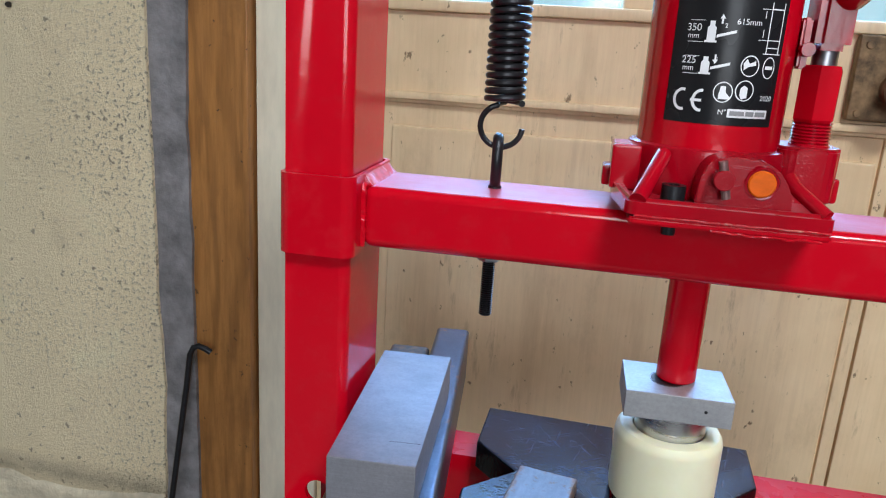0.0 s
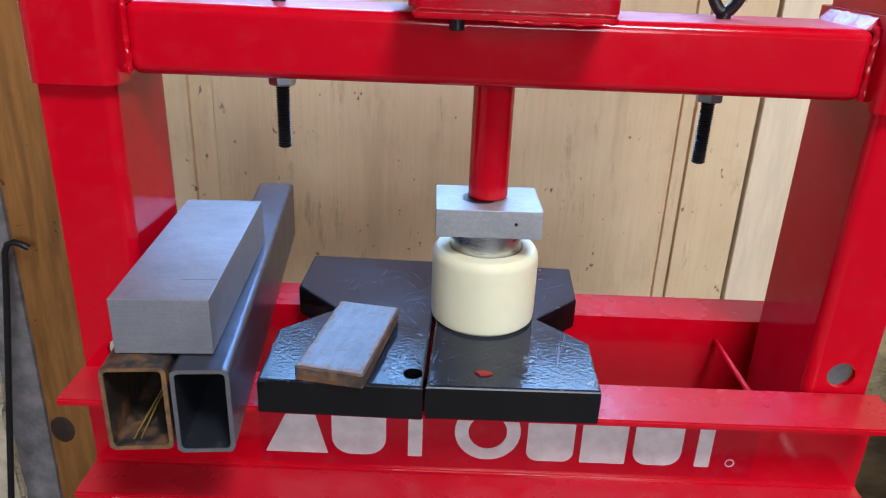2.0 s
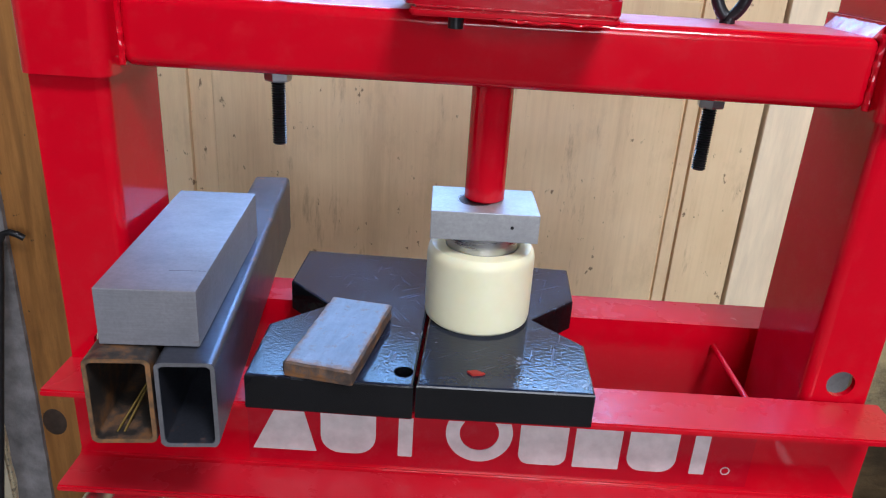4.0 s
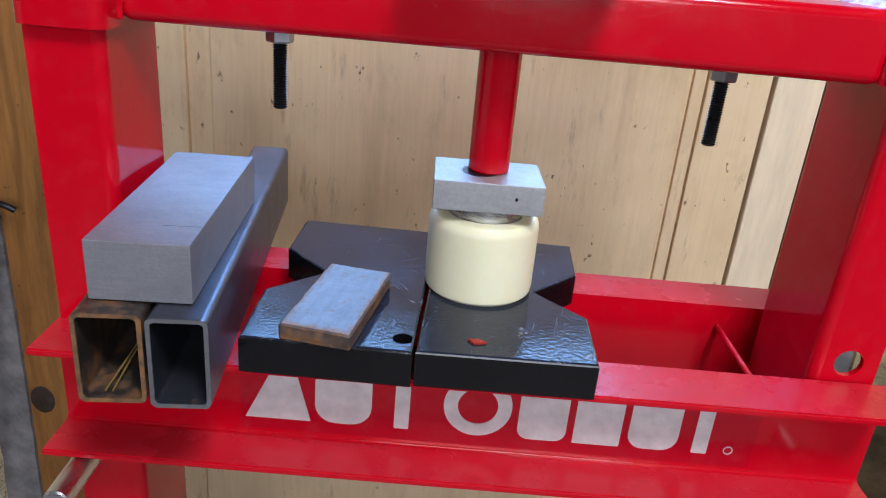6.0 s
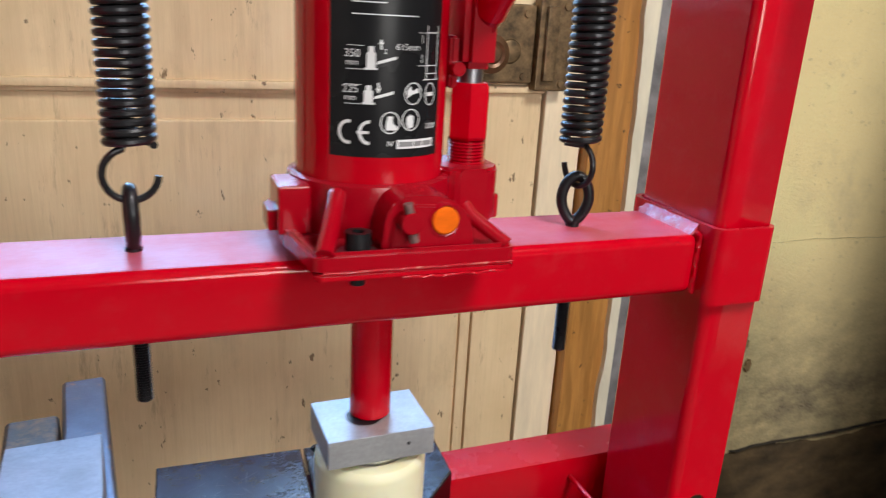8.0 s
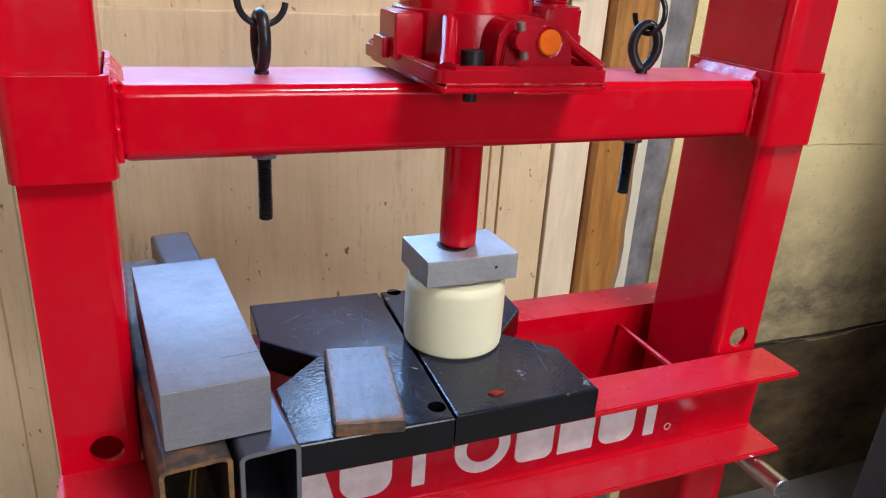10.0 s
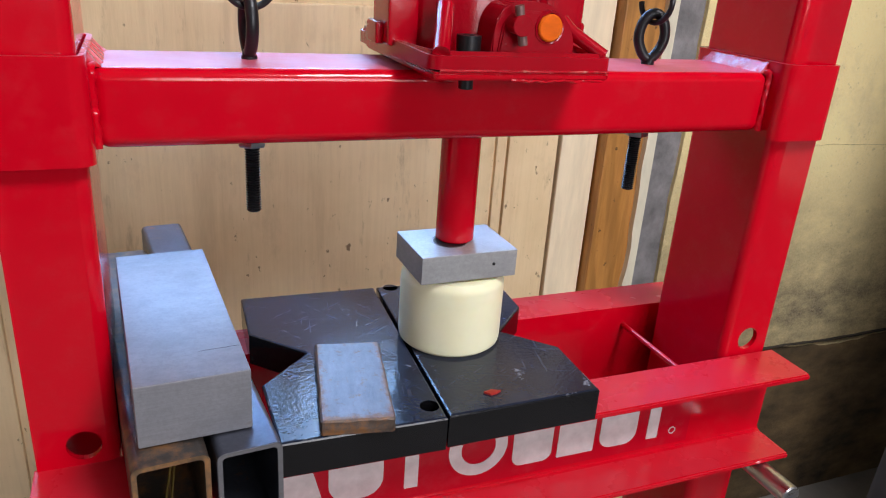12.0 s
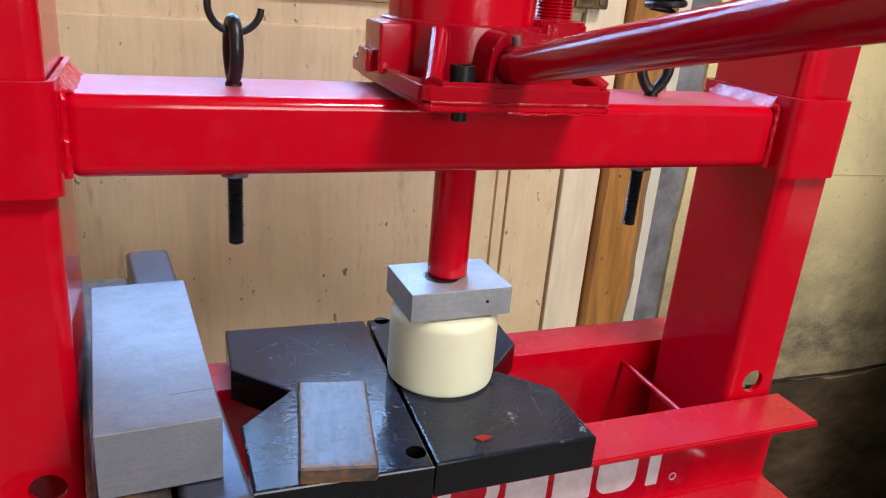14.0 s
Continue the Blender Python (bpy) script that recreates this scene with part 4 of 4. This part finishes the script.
for k in range(7):
    thread += [(0.0120, 1.0605 + 0.002 * k), (0.0110, 1.0615 + 0.002 * k)]
thread += [(0.0120, 1.0745)]
part("pump_thread", lathe(thread, 32, None, Matrix.Translation((PX, PY, 0))), CAST_RED, jack)
part("pump_barrel", lathe([(0.0118, 1.0745), (0.0130, 1.0765), (0.0130, 1.106), (0.0118, 1.109), (0.0, 1.109)], 6, None, Matrix.Translation((PX, PY, 0)) @ Matrix.Rotation(radians(12), 4, "Z")), RED, jack, "hexagonal pump barrel", 20)
part("pump_plunger", rod((PX, PY, 1.108), (PX, PY, 1.128), 0.0075, 24), GALV, jack)
part("link_bracket", prism([(0.0395, -0.008), (0.0450, -0.008), (0.0450, 0.006), (0.0395, 0.006)], 1.106, 1.136, 0.0015), CAST_SMOOTH, jack)
part("link_pin", rod((0.0435, -0.013, 1.1175), (0.0435, 0.012, 1.1175), 0.0042, 16), CAST_SMOOTH, jack)
part("socket_block", prism([(0.0475, -0.012), (0.0670, -0.012), (0.0720, 0.016), (0.0450, 0.016)], 1.1175, 1.163, 0.004), CAST_SMOOTH, jack, "cast handle socket")
# cap screw through flange and plate
bolt = part("cap_screw", hollow([(0.0069 * math.cos(2 * math.pi * k / 30), 0.0069 * math.sin(2 * math.pi * k / 30)) for k in range(30)], [(0.0034 * math.cos(2 * math.pi * k / 30), 0.0034 * math.sin(2 * math.pi * k / 30)) for k in range(30)], 1.0270, 1.0375, None, Matrix.Translation((-0.0275, -0.0605, 0))), BLACK_STEEL, jack, "black socket head screw")
part("screw_core", rod((-0.0275, -0.0605, 1.0080), (-0.0275, -0.0605, 1.0330), 0.0042, 20), BLACK_STEEL, jack)
part("washer", rod((-0.0275, -0.0605, 1.0262), (-0.0275, -0.0605, 1.0274), 0.0105, 30), GALV, jack)

# label wrapped on the tank
LR, LA0, LA1, LZ0, LZ1 = 0.0442, -135.0, -48.0, 1.0715, 1.168


def wrapped(bm_flat, radius):
    """Bends a flat drawing (x along, y up, in metres) round the tank."""
    for v in bm_flat.verts:
        a = radians(LA0) + (v.co.x + 0.0) / LR
        r = radius + v.co.z
        v.co = Vector((JX + r * math.cos(a), JY + r * math.sin(a), LZ0 + v.co.y))
    return bm_flat


LW = radians(LA1 - LA0) * LR


def grid_sheet(x0, y0, x1, y1, n, bm=None):
    bm = bm or bmesh.new()
    lo = [bm.verts.new((x0 + (x1 - x0) * k / n, y0, 0)) for k in range(n + 1)]
    hi = [bm.verts.new((x0 + (x1 - x0) * k / n, y1, 0)) for k in range(n + 1)]
    for k in range(n):
        bm.faces.new((lo[k], lo[k + 1], hi[k + 1], hi[k]))
    return bm


label = part("label", wrapped(grid_sheet(0, 0, LW, LZ1 - LZ0, 24), 0.0443), LABEL_BLACK, jack, "black printed label with white pictograms")


def ink(bm, name="print", mat=INK):
    if len(bm.faces) <= 2:
        bmesh.ops.triangulate(bm, faces=bm.faces)
        bmesh.ops.subdivide_edges(bm, edges=bm.edges, cuts=3, use_grid_fill=True)
    return part(name, wrapped(bm, 0.0446), mat, label, "", 0)


def poly(points, bm=None):
    bm = bm or bmesh.new()
    bm.faces.new([bm.verts.new((x, y, 0)) for x, y in points])
    return bm


def ring(cx, cy, rx, ry, w, a0=0, a1=360, n=30, bm=None):
    bm = bm or bmesh.new()
    rows = []
    for k in range(n + 1):
        a = radians(a0 + (a1 - a0) * k / n)
        rows.append([bm.verts.new((cx + (rx - d) * math.cos(a), cy + (ry - d) * math.sin(a), 0)) for d in (0, w)])
    for a, b in zip(rows, rows[1:]):
        bm.faces.new((a[0], b[0], b[1], a[1]))
    return bm


def words(s, size, x, y):
    me = text_mesh(s, size)
    bm = bmesh.new()
    bm.from_mesh(me)
    bpy.data.meshes.remove(me)
    bmesh.ops.triangulate(bm, faces=bm.faces)
    bmesh.ops.translate(bm, vec=(x, y, 0), verts=bm.verts)
    ink(bm, "lettering")


words("350", 0.0058, 0.0125, 0.0545)
words("mm", 0.0045, 0.0125, 0.0500)
words("225", 0.0058, 0.0118, 0.0362)
words("mm", 0.0045, 0.0118, 0.0318)
words("615mm", 0.0047, 0.0425, 0.0585)
words("2020", 0.0042, 0.0600, 0.0165)
words("N°", 0.0042, 0.0345, 0.0075)
words("2", 0.0034, 0.0300, 0.0560)
words("1", 0.0034, 0.0275, 0.0372)
# the conformity mark: two open rings and a bar
ink(ring(0.0110, 0.0135, 0.0058, 0.0066, 0.0017, 75, 285))
ink(poly([(0.0158, 0.0127), (0.0222, 0.0127), (0.0222, 0.0143), (0.0158, 0.0143)], ring(0.0222, 0.0135, 0.0058, 0.0066, 0.0017, 85, 275)))
# number field, its figures as bars
ink(grid_sheet(0.0375, 0.0048, 0.0625, 0.0098, 8))
bm = bmesh.new()
for k, w in enumerate((0.0085, 0.0052, 0.0070)):
    x = 0.0388 + (0, 0.0093, 0.0153)[k]
    grid_sheet(x, 0.0060, x + w, 0.0086, 3, bm)
bmesh.ops.translate(bm, vec=(0, 0, 0.0002), verts=bm.verts)
ink(bm, "number_bars", INK_DARK)
# four round pictograms
for cx, cy in ((0.0335, 0.0190), (0.0455, 0.0205), (0.0465, 0.0345)):
    ink(ring(cx, cy, 0.0055, 0.0060, 0.0006))
ink(ring(0.0585, 0.0340, 0.0042, 0.0062, 0.0006))
ink(poly([(0.0320, 0.0225), (0.0348, 0.0225), (0.0350, 0.0190), (0.0375, 0.0165), (0.0375, 0.0150), (0.0312, 0.0150), (0.0312, 0.0180)]))
ink(poly([(0.0430, 0.0220), (0.0450, 0.0235), (0.0472, 0.0222), (0.0472, 0.0165), (0.0440, 0.0155), (0.0428, 0.0180)]))
ink(poly([(0.0430, 0.0320), (0.0455, 0.0340), (0.0500, 0.0350), (0.0495, 0.0375), (0.0460, 0.0358), (0.0445, 0.0385), (0.0425, 0.0360)]))
ink(poly([(0.0560, 0.0330), (0.0610, 0.0330), (0.0610, 0.0350), (0.0560, 0.0350)]))
# small jacks with their levers
for x, y, h in ((0.0225, 0.0465, 0.0120), (0.0215, 0.0285, 0.0100)):
    bm = bmesh.new()
    for lo, hi, w0, w1 in ((0.0, 0.0011, 0.0034, 0.0034), (0.0011, h * 0.70, 0.0024, 0.0024), (h * 0.70, h * 0.77, 0.0024, 0.0014), (h * 0.77, h, 0.0014, 0.0014)):
        poly([(x - w0, y + lo), (x + w0, y + lo), (x + w1, y + hi), (x - w1, y + hi)], bm)
    ink(bm)
    ink(poly([(x + 0.003, y + 0.0028), (x + 0.0135, y + 0.0058), (x + 0.0135, y + 0.0074), (x + 0.003, y + 0.0044)]))
    d = 1 if h > 0.011 else -1
    m = y + h + 0.0015
    ink(poly([(x + 0.0046, m - 0.003), (x + 0.0056, m - 0.003), (x + 0.0056, m), (x + 0.0046, m)]))
    tip = [(x + 0.0036, m - 0.0002), (x + 0.0066, m - 0.0002), (x + 0.0051, m + 0.0024)] if d > 0 else [(x + 0.0036, m - 0.003), (x + 0.0066, m - 0.003), (x + 0.0051, m - 0.0055)]
    ink(poly(tip))
    ink(poly([(x - 0.0128, y), (x - 0.004, y), (x - 0.004, y + 0.0003), (x - 0.0128, y + 0.0003)]))
    ink(poly([(x - 0.0128, y + h), (x - 0.004, y + h), (x - 0.004, y + h + 0.0003), (x - 0.0128, y + h + 0.0003)]))
# outline of the press frame
for x0, y0, x1, y1 in ((0.0515, 0.0420, 0.0521, 0.0700), (0.0600, 0.0420, 0.0606, 0.0700), (0.0500, 0.0415, 0.0622, 0.0420), (0.0515, 0.0448, 0.0606, 0.0453), (0.0515, 0.0490, 0.0606, 0.0495), (0.0515, 0.0660, 0.0606, 0.0666), (0.0455, 0.0490, 0.0515, 0.0493), (0.0455, 0.0660, 0.0515, 0.0663), (0.0480, 0.0505, 0.0484, 0.0550), (0.0480, 0.0610, 0.0484, 0.0650), (0.0120, 0.0740, 0.0480, 0.0746), (0.0120, 0.0800, 0.0300, 0.0806), (0.0120, 0.0860, 0.0540, 0.0890)):
    ink(grid_sheet(x0 + (0.003 if x0 > 0.04 else 0), y0, x1 + (0.003 if x0 > 0.04 else 0), y1, 4))


def eyebolt(x, turn, lean):
    """An eye with its thread through the beam, and the nut below."""
    e = thing("eyebolt", "black steel eyebolt through the red crossbeam", "eyebolt", (x, 0, 0), "spring eyebolts")
    pts = [(0.0008, 0, 1.008)]
    for k in range(25):
        a = -math.pi / 2 + 2 * math.pi * k / 24 + 0.15 * (1 - k / 12)
        w = 0.0092 * (1.0 if math.sin(a) > 0 else 1 - 0.28 * (-math.sin(a)) ** 1.5)
        pts.append((w * math.cos(a), 0, 1.0335 + 0.0155 * math.sin(a)))
    bm = sweep(pts, 0.0037, 14)
    bmesh.ops.rotate(bm, cent=(0, 0, 0), matrix=Matrix.Rotation(radians(turn), 3, "Z"), verts=bm.verts)
    part("eye", bm, BLACK_STEEL, e)
    prof = [(0.0, 0.9215), (0.0036, 0.9215)]
    z = 0.9225
    while z < 0.972:
        prof += [(0.0047, z), (0.0036, z + 0.0008)]
        z += 0.0016
    prof += [(0.0046, 0.975), (0.0046, 1.016)]
    part("thread", lathe(prof, 18), BLACK_STEEL, e, "black threaded end")
    part("nut", lathe([(0.0045, 0.9625), (0.0082, 0.9628), (0.0088, 0.9640), (0.0088, 0.9724), (0.0045, 0.9724)], 6, None, Matrix.Rotation(radians(20), 4, "Z")), GALV, e, "zinc plated nut", 20)
    return e


def spring(x, turn, y=0.0):
    s = thing("return_spring", "black coiled steel return spring hooked to an eyebolt", "spring", (x, y, 0), "return springs")
    coil = []
    R, z0, z1, pitch = 0.0119, 1.0725, 1.285, 0.0050
    n = int((z1 - z0) / pitch * 20)
    for k in range(n + 1):
        a = 2 * math.pi * k / 20
        coil.append((R * math.cos(a), R * math.sin(a), z0 + pitch * k / 20))
    bm = sweep(coil, 0.0022, 8)
    hook = [(0.0, 0.013, 1.0722), (-0.004, 0.006, 1.0712)]
    for k in range(23):
        a = radians(105 + 250 * k / 22)
        hook.append((-0.0008 + 0.0142 * math.cos(a), 0, 1.0570 + 0.0142 * math.sin(a)))
    hook = [hook[0], hook[1]] + hook[2:]
    bmh = sweep(hook, 0.0020, 10)
    for b in (bm, bmh):
        bmesh.ops.rotate(b, cent=(0, 0, 0), matrix=Matrix.Rotation(radians(turn), 3, "Z"), verts=b.verts)
    part("coil", bm, BLACK_STEEL, s)
    part("hook", bmh, BLACK_STEEL, s)
    return s


MOVING = [beam, jack]
MOVING += [eyebolt(-0.1385, 97, 0), eyebolt(0.1385, -20, 0)]
MOVING += [spring(-0.1365, 4), spring(0.1375, 100)]

press_plate = thing("pressing_plate", "bright machined steel plate on the nylon bush", "steel plate")
part("slab", box((-0.0352, -0.0258, 0.8727), (0.0352, 0.0258, 0.8923), 0.0007, 2, None, Matrix.Translation((-0.0010, -0.0043, 0)) @ Matrix.Rotation(radians(1.0), 4, "Z")), PLATE_STEEL, press_plate)
# Dark of the recess by the rod, painted as a flat black disc.
part("dimple", rod((-0.0065, -0.0050, 0.8915), (-0.0065, -0.0050, 0.89245), 0.0125, 32), BLACK_STEEL, press_plate, "flat black disc for the dark of the centre recess")
part("drilled_hole", rod((0.0170, -0.0270, 0.8832), (0.0170, -0.0303, 0.8832), 0.0011, 12), BLACK_STEEL, press_plate)
bearing = thing("steel_bush", "bright turned steel bush being pressed into nylon", "steel bush")
part("sleeve", lathe([(0.0100, 0.8260), (0.0240, 0.8260), (0.0248, 0.8268), (0.0248, 0.8715), (0.0240, 0.8724), (0.0100, 0.8724)], 56, None, None, True), BRIGHT_STEEL, bearing)
MOVING += [press_plate, bearing]

# ---- things on the bed ----
nyl = thing("nylon_roller", "ivory nylon roller standing on black press plates", "nylon roller", (0, 0, 0.8))
part("roller", lathe([(0.0253, 0.002), (0.0345, 0.0), (0.0368, 0.0022), (0.0374, 0.006), (0.0374, 0.0475), (0.0366, 0.0515), (0.0345, 0.0545), (0.0318, 0.0553), (0.0262, 0.0553), (0.0253, 0.0545)], 72, None, None, True), IVORY, nyl)


def arbor_plate(outline, holes, label_text, at=(0, 0, 0)):
    p = thing("press_plate_block", label_text, "press plate", at, "press plates")
    area2 = sum(a[0] * b[1] - b[0] * a[1] for a, b in zip(outline, outline[1:] + outline[:1]))
    if area2 < 0:
        outline = outline[::-1]
    bm = bmesh.new()
    n = len(outline)
    levels = [(inset(outline, 0.001), 0.7754), (outline, 0.7766), (outline, 0.7984), (inset(outline, 0.0005), 0.7994), (inset(outline, 0.0016), 0.8)]
    loops = [[bm.verts.new((x, y, z)) for x, y in o] for o, z in levels]
    for step, (a, b) in enumerate(zip(loops, loops[1:])):
        for k in range(n):
            bm.faces.new((a[k], a[(k + 1) % n], b[(k + 1) % n], b[k])).material_index = 1 if step > 1 else 0
    rims = []
    for x, y in holes:
        ring_xy = [(x + 0.0062 * math.cos(2 * math.pi * k / 28), y + 0.0062 * math.sin(2 * math.pi * k / 28)) for k in range(28)]
        hi, lo = [bm.verts.new((a, b, 0.8)) for a, b in ring_xy], [bm.verts.new((a, b, 0.7754)) for a, b in ring_xy]
        for k in range(28):
            bm.faces.new((hi[k], hi[(k + 1) % 28], lo[(k + 1) % 28], lo[k]))
        rims.append((hi, lo))
    for level, which in ((loops[-1], 0), (loops[0], 1)):
        es = [bm.edges.get((level[k], level[(k + 1) % n])) for k in range(n)]
        for rim in rims:
            es += [bm.edges.get((rim[which][k], rim[which][(k + 1) % 28])) for k in range(28)]
        bmesh.ops.triangle_fill(bm, use_beauty=True, edges=es)
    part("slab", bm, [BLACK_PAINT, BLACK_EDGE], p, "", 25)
    return p


arbor_plate([(-0.1415, -0.0980), (-0.0395, -0.1000), (-0.0310, 0.0915), (-0.1385, 0.0950), (-0.1405, 0.0345), (-0.1065, -0.0010), (-0.1415, -0.0340)], [(-0.0462, -0.0850)], "black enamelled steel press plate with worn edges")
arbor_plate([(-0.0378, -0.0985), (0.0705, -0.0975), (0.0725, -0.0385), (0.0405, -0.0055), (0.0742, 0.0290), (0.0775, 0.0865), (-0.0285, 0.0915)], [(-0.0176, 0.0875)], "black enamelled steel press plate under the roller")


# two square tubes lie across the bed, a steel block on them
def square_tube(x, y, length, w, h, z0, turn, mat, label_text):
    t = thing("steel_tube", label_text, "steel tube", (x, y, z0), "tubes across the bed")
    t.rotation_euler = (0, 0, radians(turn))
    m = Matrix.Translation((0, length, 0)) @ Matrix.Rotation(radians(90), 4, "X")
    bm = hollow(rounded(0, 0, w, h, 0.004, 4), rounded(0.0027, 0.0027, w - 0.0027, h - 0.0027, 0.0025, 4), 0, length, None, m)
    part("tube", bm, mat, t)
    # the sawn face, with a burr that stands out unevenly
    end = hollow(rounded(0.0002, 0.0002, w - 0.0002, h - 0.0002, 0.004, 6), rounded(0.0025, 0.0025, w - 0.0025, h - 0.0025, 0.0025, 6), length - 0.0004, length + 0.0004, None, m)
    for v in end.verts:
        v.co += Vector((noise.noise(v.co * 400), 0.6 * noise.noise(v.co * 350 + Vector((3, 0, 0))), noise.noise(v.co * 420 + Vector((0, 5, 0))))) * 0.0006
    part("sawn_end", end, RUST_END if mat is TUBE_RUST else TUBE_END, t, "sawn tube end with burrs")
    return t


tube_a = square_tube(-0.2170, -0.1385, 0.275, 0.0362, 0.0547, 0.7753, 5.0, TUBE_RUST, "rusty rectangular steel tube under the steel block")
tube_b = square_tube(-0.1780, -0.1385, 0.331, 0.0325, 0.0550, 0.7753, 5.2, TUBE, "grey rectangular steel tube lying across the bed")
for k in range(2):
    st = part("straw", sweep([(0.012 + 0.004 * k, 0.006, 0.0032), (0.017 + 0.003 * k, 0.03, 0.010 + 0.002 * k), (0.026 + 0.001 * k, 0.06, 0.024 - 0.003 * k)], 0.0006, 6), STRAW, tube_a, "yellow straw inside")

blk = thing("steel_block", "heavy milled steel block resting on two tubes", "steel block", (-0.2130, -0.1245, 0.8308))
blk.rotation_euler = (0, 0, radians(3.4))
part("block", box((0, 0, 0), (0.0550, 0.1655, 0.0345), 0.0009), BLOCK, blk)
part("scratch", box((0.034, 0.0245, 0.03445), (0.0545, 0.02475, 0.03458), 0, 2, None, Matrix.Rotation(radians(1.5), 4, "Z")), BLACK_STEEL, blk, "dark scribed line")

bar = thing("flat_bar", "rusty flat steel bar on a black plate", "steel bar", (-0.1172, -0.0948, 0.8002))
bar.rotation_euler = (radians(0.2), 0, radians(-10.0))
bm = box((0, -0.0035, 0), (0.0432, 0.0869, 0.0105), 0.0012, 1)
bmesh.ops.subdivide_edges(bm, edges=[e for e in bm.edges if e.calc_length() > 0.005], cuts=14, use_grid_fill=True)
for v in bm.verts:
    if v.co.z > 0.003:
        v.co += 0.0009 * noise.noise_vector(v.co * 160) * (1 if v.co.z < 0.0103 else 0.35)
for f in bm.faces:
    f.normal_update()
    f.material_index = 0 if abs(f.normal.z) > 0.9 else 1
part("bar", bm, [BAR, BAR_END], bar)
flake = thing("paint_flake", "red paint flake on the black plate", "paint flake", (-0.0018, -0.0822, 0.8001))
part("flake", prism([(-0.0055, 0.0012), (-0.002, -0.0028), (0.0025, -0.0022), (0.006, -0.0004), (0.003, 0.0012), (0.0005, 0.0026)], 0, 0.0012), CHIP, flake)

# ---- beside the press ----
hook_rod = thing("hooked_rod", "black steel rod with bent end leaning on the jamb", "steel rod")
part("rod", sweep([(-0.622, 0.490, 0.620), (-0.630, 0.488, 0.626), (-0.640, 0.486, 0.630), (-0.648, 0.484, 0.627), (-0.653, 0.482, 0.616), (-0.658, 0.478, 0.566), (-0.710, 0.40, 0.004)], 0.0048, 12), BLACK_STEEL, hook_rod)

can = thing("plastic_tank", "yellowed plastic tank on a dark plastic base", "plastic tank", (0.693, -0.068, 0))
part("base", lathe([(0, 0.002), (0.146, 0.002), (0.150, 0.02), (0.134, 0.630), (0, 0.635)], 48), DARK_PLASTIC, can, "dark grey plastic base")
part("collar", lathe([(0.118, 0.626), (0.134, 0.629), (0.140, 0.636), (0.138, 0.680), (0.131, 0.690), (0.118, 0.695)], 56), CREAM_PLASTIC, can)
part("dome", lathe([(0.122, 0.688), (0.117, 0.702), (0.060, 0.900), (0.050, 0.920), (0.0, 0.925)], 56), CREAM_PLASTIC, can)

# pump handle
handle = thing("pump_handle", "red steel tube handle of the jack", "jack handle")
part("tube", rod((0, 0, 0), (0.46, 0, 0), 0.0100, 32, None, 0.0015), RED, handle)
part("slotted_end", rod((-0.012, 0, 0), (0.004, 0, 0), 0.0088, 28), CAST_RED, handle)


def aim(base, target):
    """The pose of a bar at base whose x axis points to target."""
    d = (Vector(target) - Vector(base)).normalized()
    side = Vector((0, 0, 1)).cross(d).normalized()
    up = d.cross(side)
    return Matrix.Translation(base) @ Matrix((d, side, up)).transposed().to_4x4()


SINK = [(0, 0), (1.5, -0.001), (2.5, -0.002), (3.5, -0.004), (5.0, -0.0068), (6.5, -0.0095), (7.0, -0.0105), (8.0, -0.0118), (9.0, -0.0126), (10.2, -0.0142), (11.5, -0.0154), (12.5, -0.0157), (14.0, -0.0157)]


def motions():
    for ob in MOVING:
        x, y, z = ob.location
        walk(ob, [(t, pose(x, y, z + d)) for t, d in SINK])
    rows = []

    def pumped(t, lift):
        d = float(np.interp(t, [a for a, _ in SINK], [b for _, b in SINK]))
        base = Vector((0.0625, -0.008, 1.150 + d))
        return t, aim(base, base + Vector((0.0, -math.cos(radians(lift)), math.sin(radians(lift)))))

    rows.append(pumped(0.0, 14))
    rows.append(pumped(2.0, 16))
    t = 2.3
    while t < 7.0:
        rows += [pumped(t, 32), pumped(t + 0.3, 2)]
        t += 0.6
    for t, lift in ((7.3, 36), (7.5, 40), (7.6, 26), (7.7, -9), (7.8, -4.5), (7.92, 38), (8.1, 44), (8.3, 14), (8.42, 40), (8.8, 2), (9.1, 34)):
        rows.append(pumped(t, lift))
    rows = [r for k, r in enumerate(rows) if k == 0 or r[0] > rows[k - 1][0] + 0.01]
    t = 9.4
    while t < 12.2:
        rows += [pumped(t, 2), pumped(t + 0.3, 30)]
        t += 0.6
    # drawn out of the socket and set on the release valve
    rows.append((12.5, aim((0.09, -0.15, 1.20), (0.12, -0.55, 1.36))))
    rows.append((12.8, aim((0.05, -0.16, 1.16), (0.08, -0.56, 1.29))))
    for t, p, q in ((13.0, (0.001, -0.084, 1.042), (0.004, -0.40, 1.094)), (13.1, (0.000, -0.084, 1.048), (0.004, -0.40, 1.098)), (13.2, (-0.002, -0.082, 1.025), (0.000, -0.40, 1.082)), (13.5, (-0.002, -0.080, 1.025), (0.004, -0.40, 1.080)), (14.0, (-0.002, -0.080, 1.025), (0.016, -0.40, 1.096))):
        rows.append((t, aim(p, q)))
    walk(handle, rows)


motions()
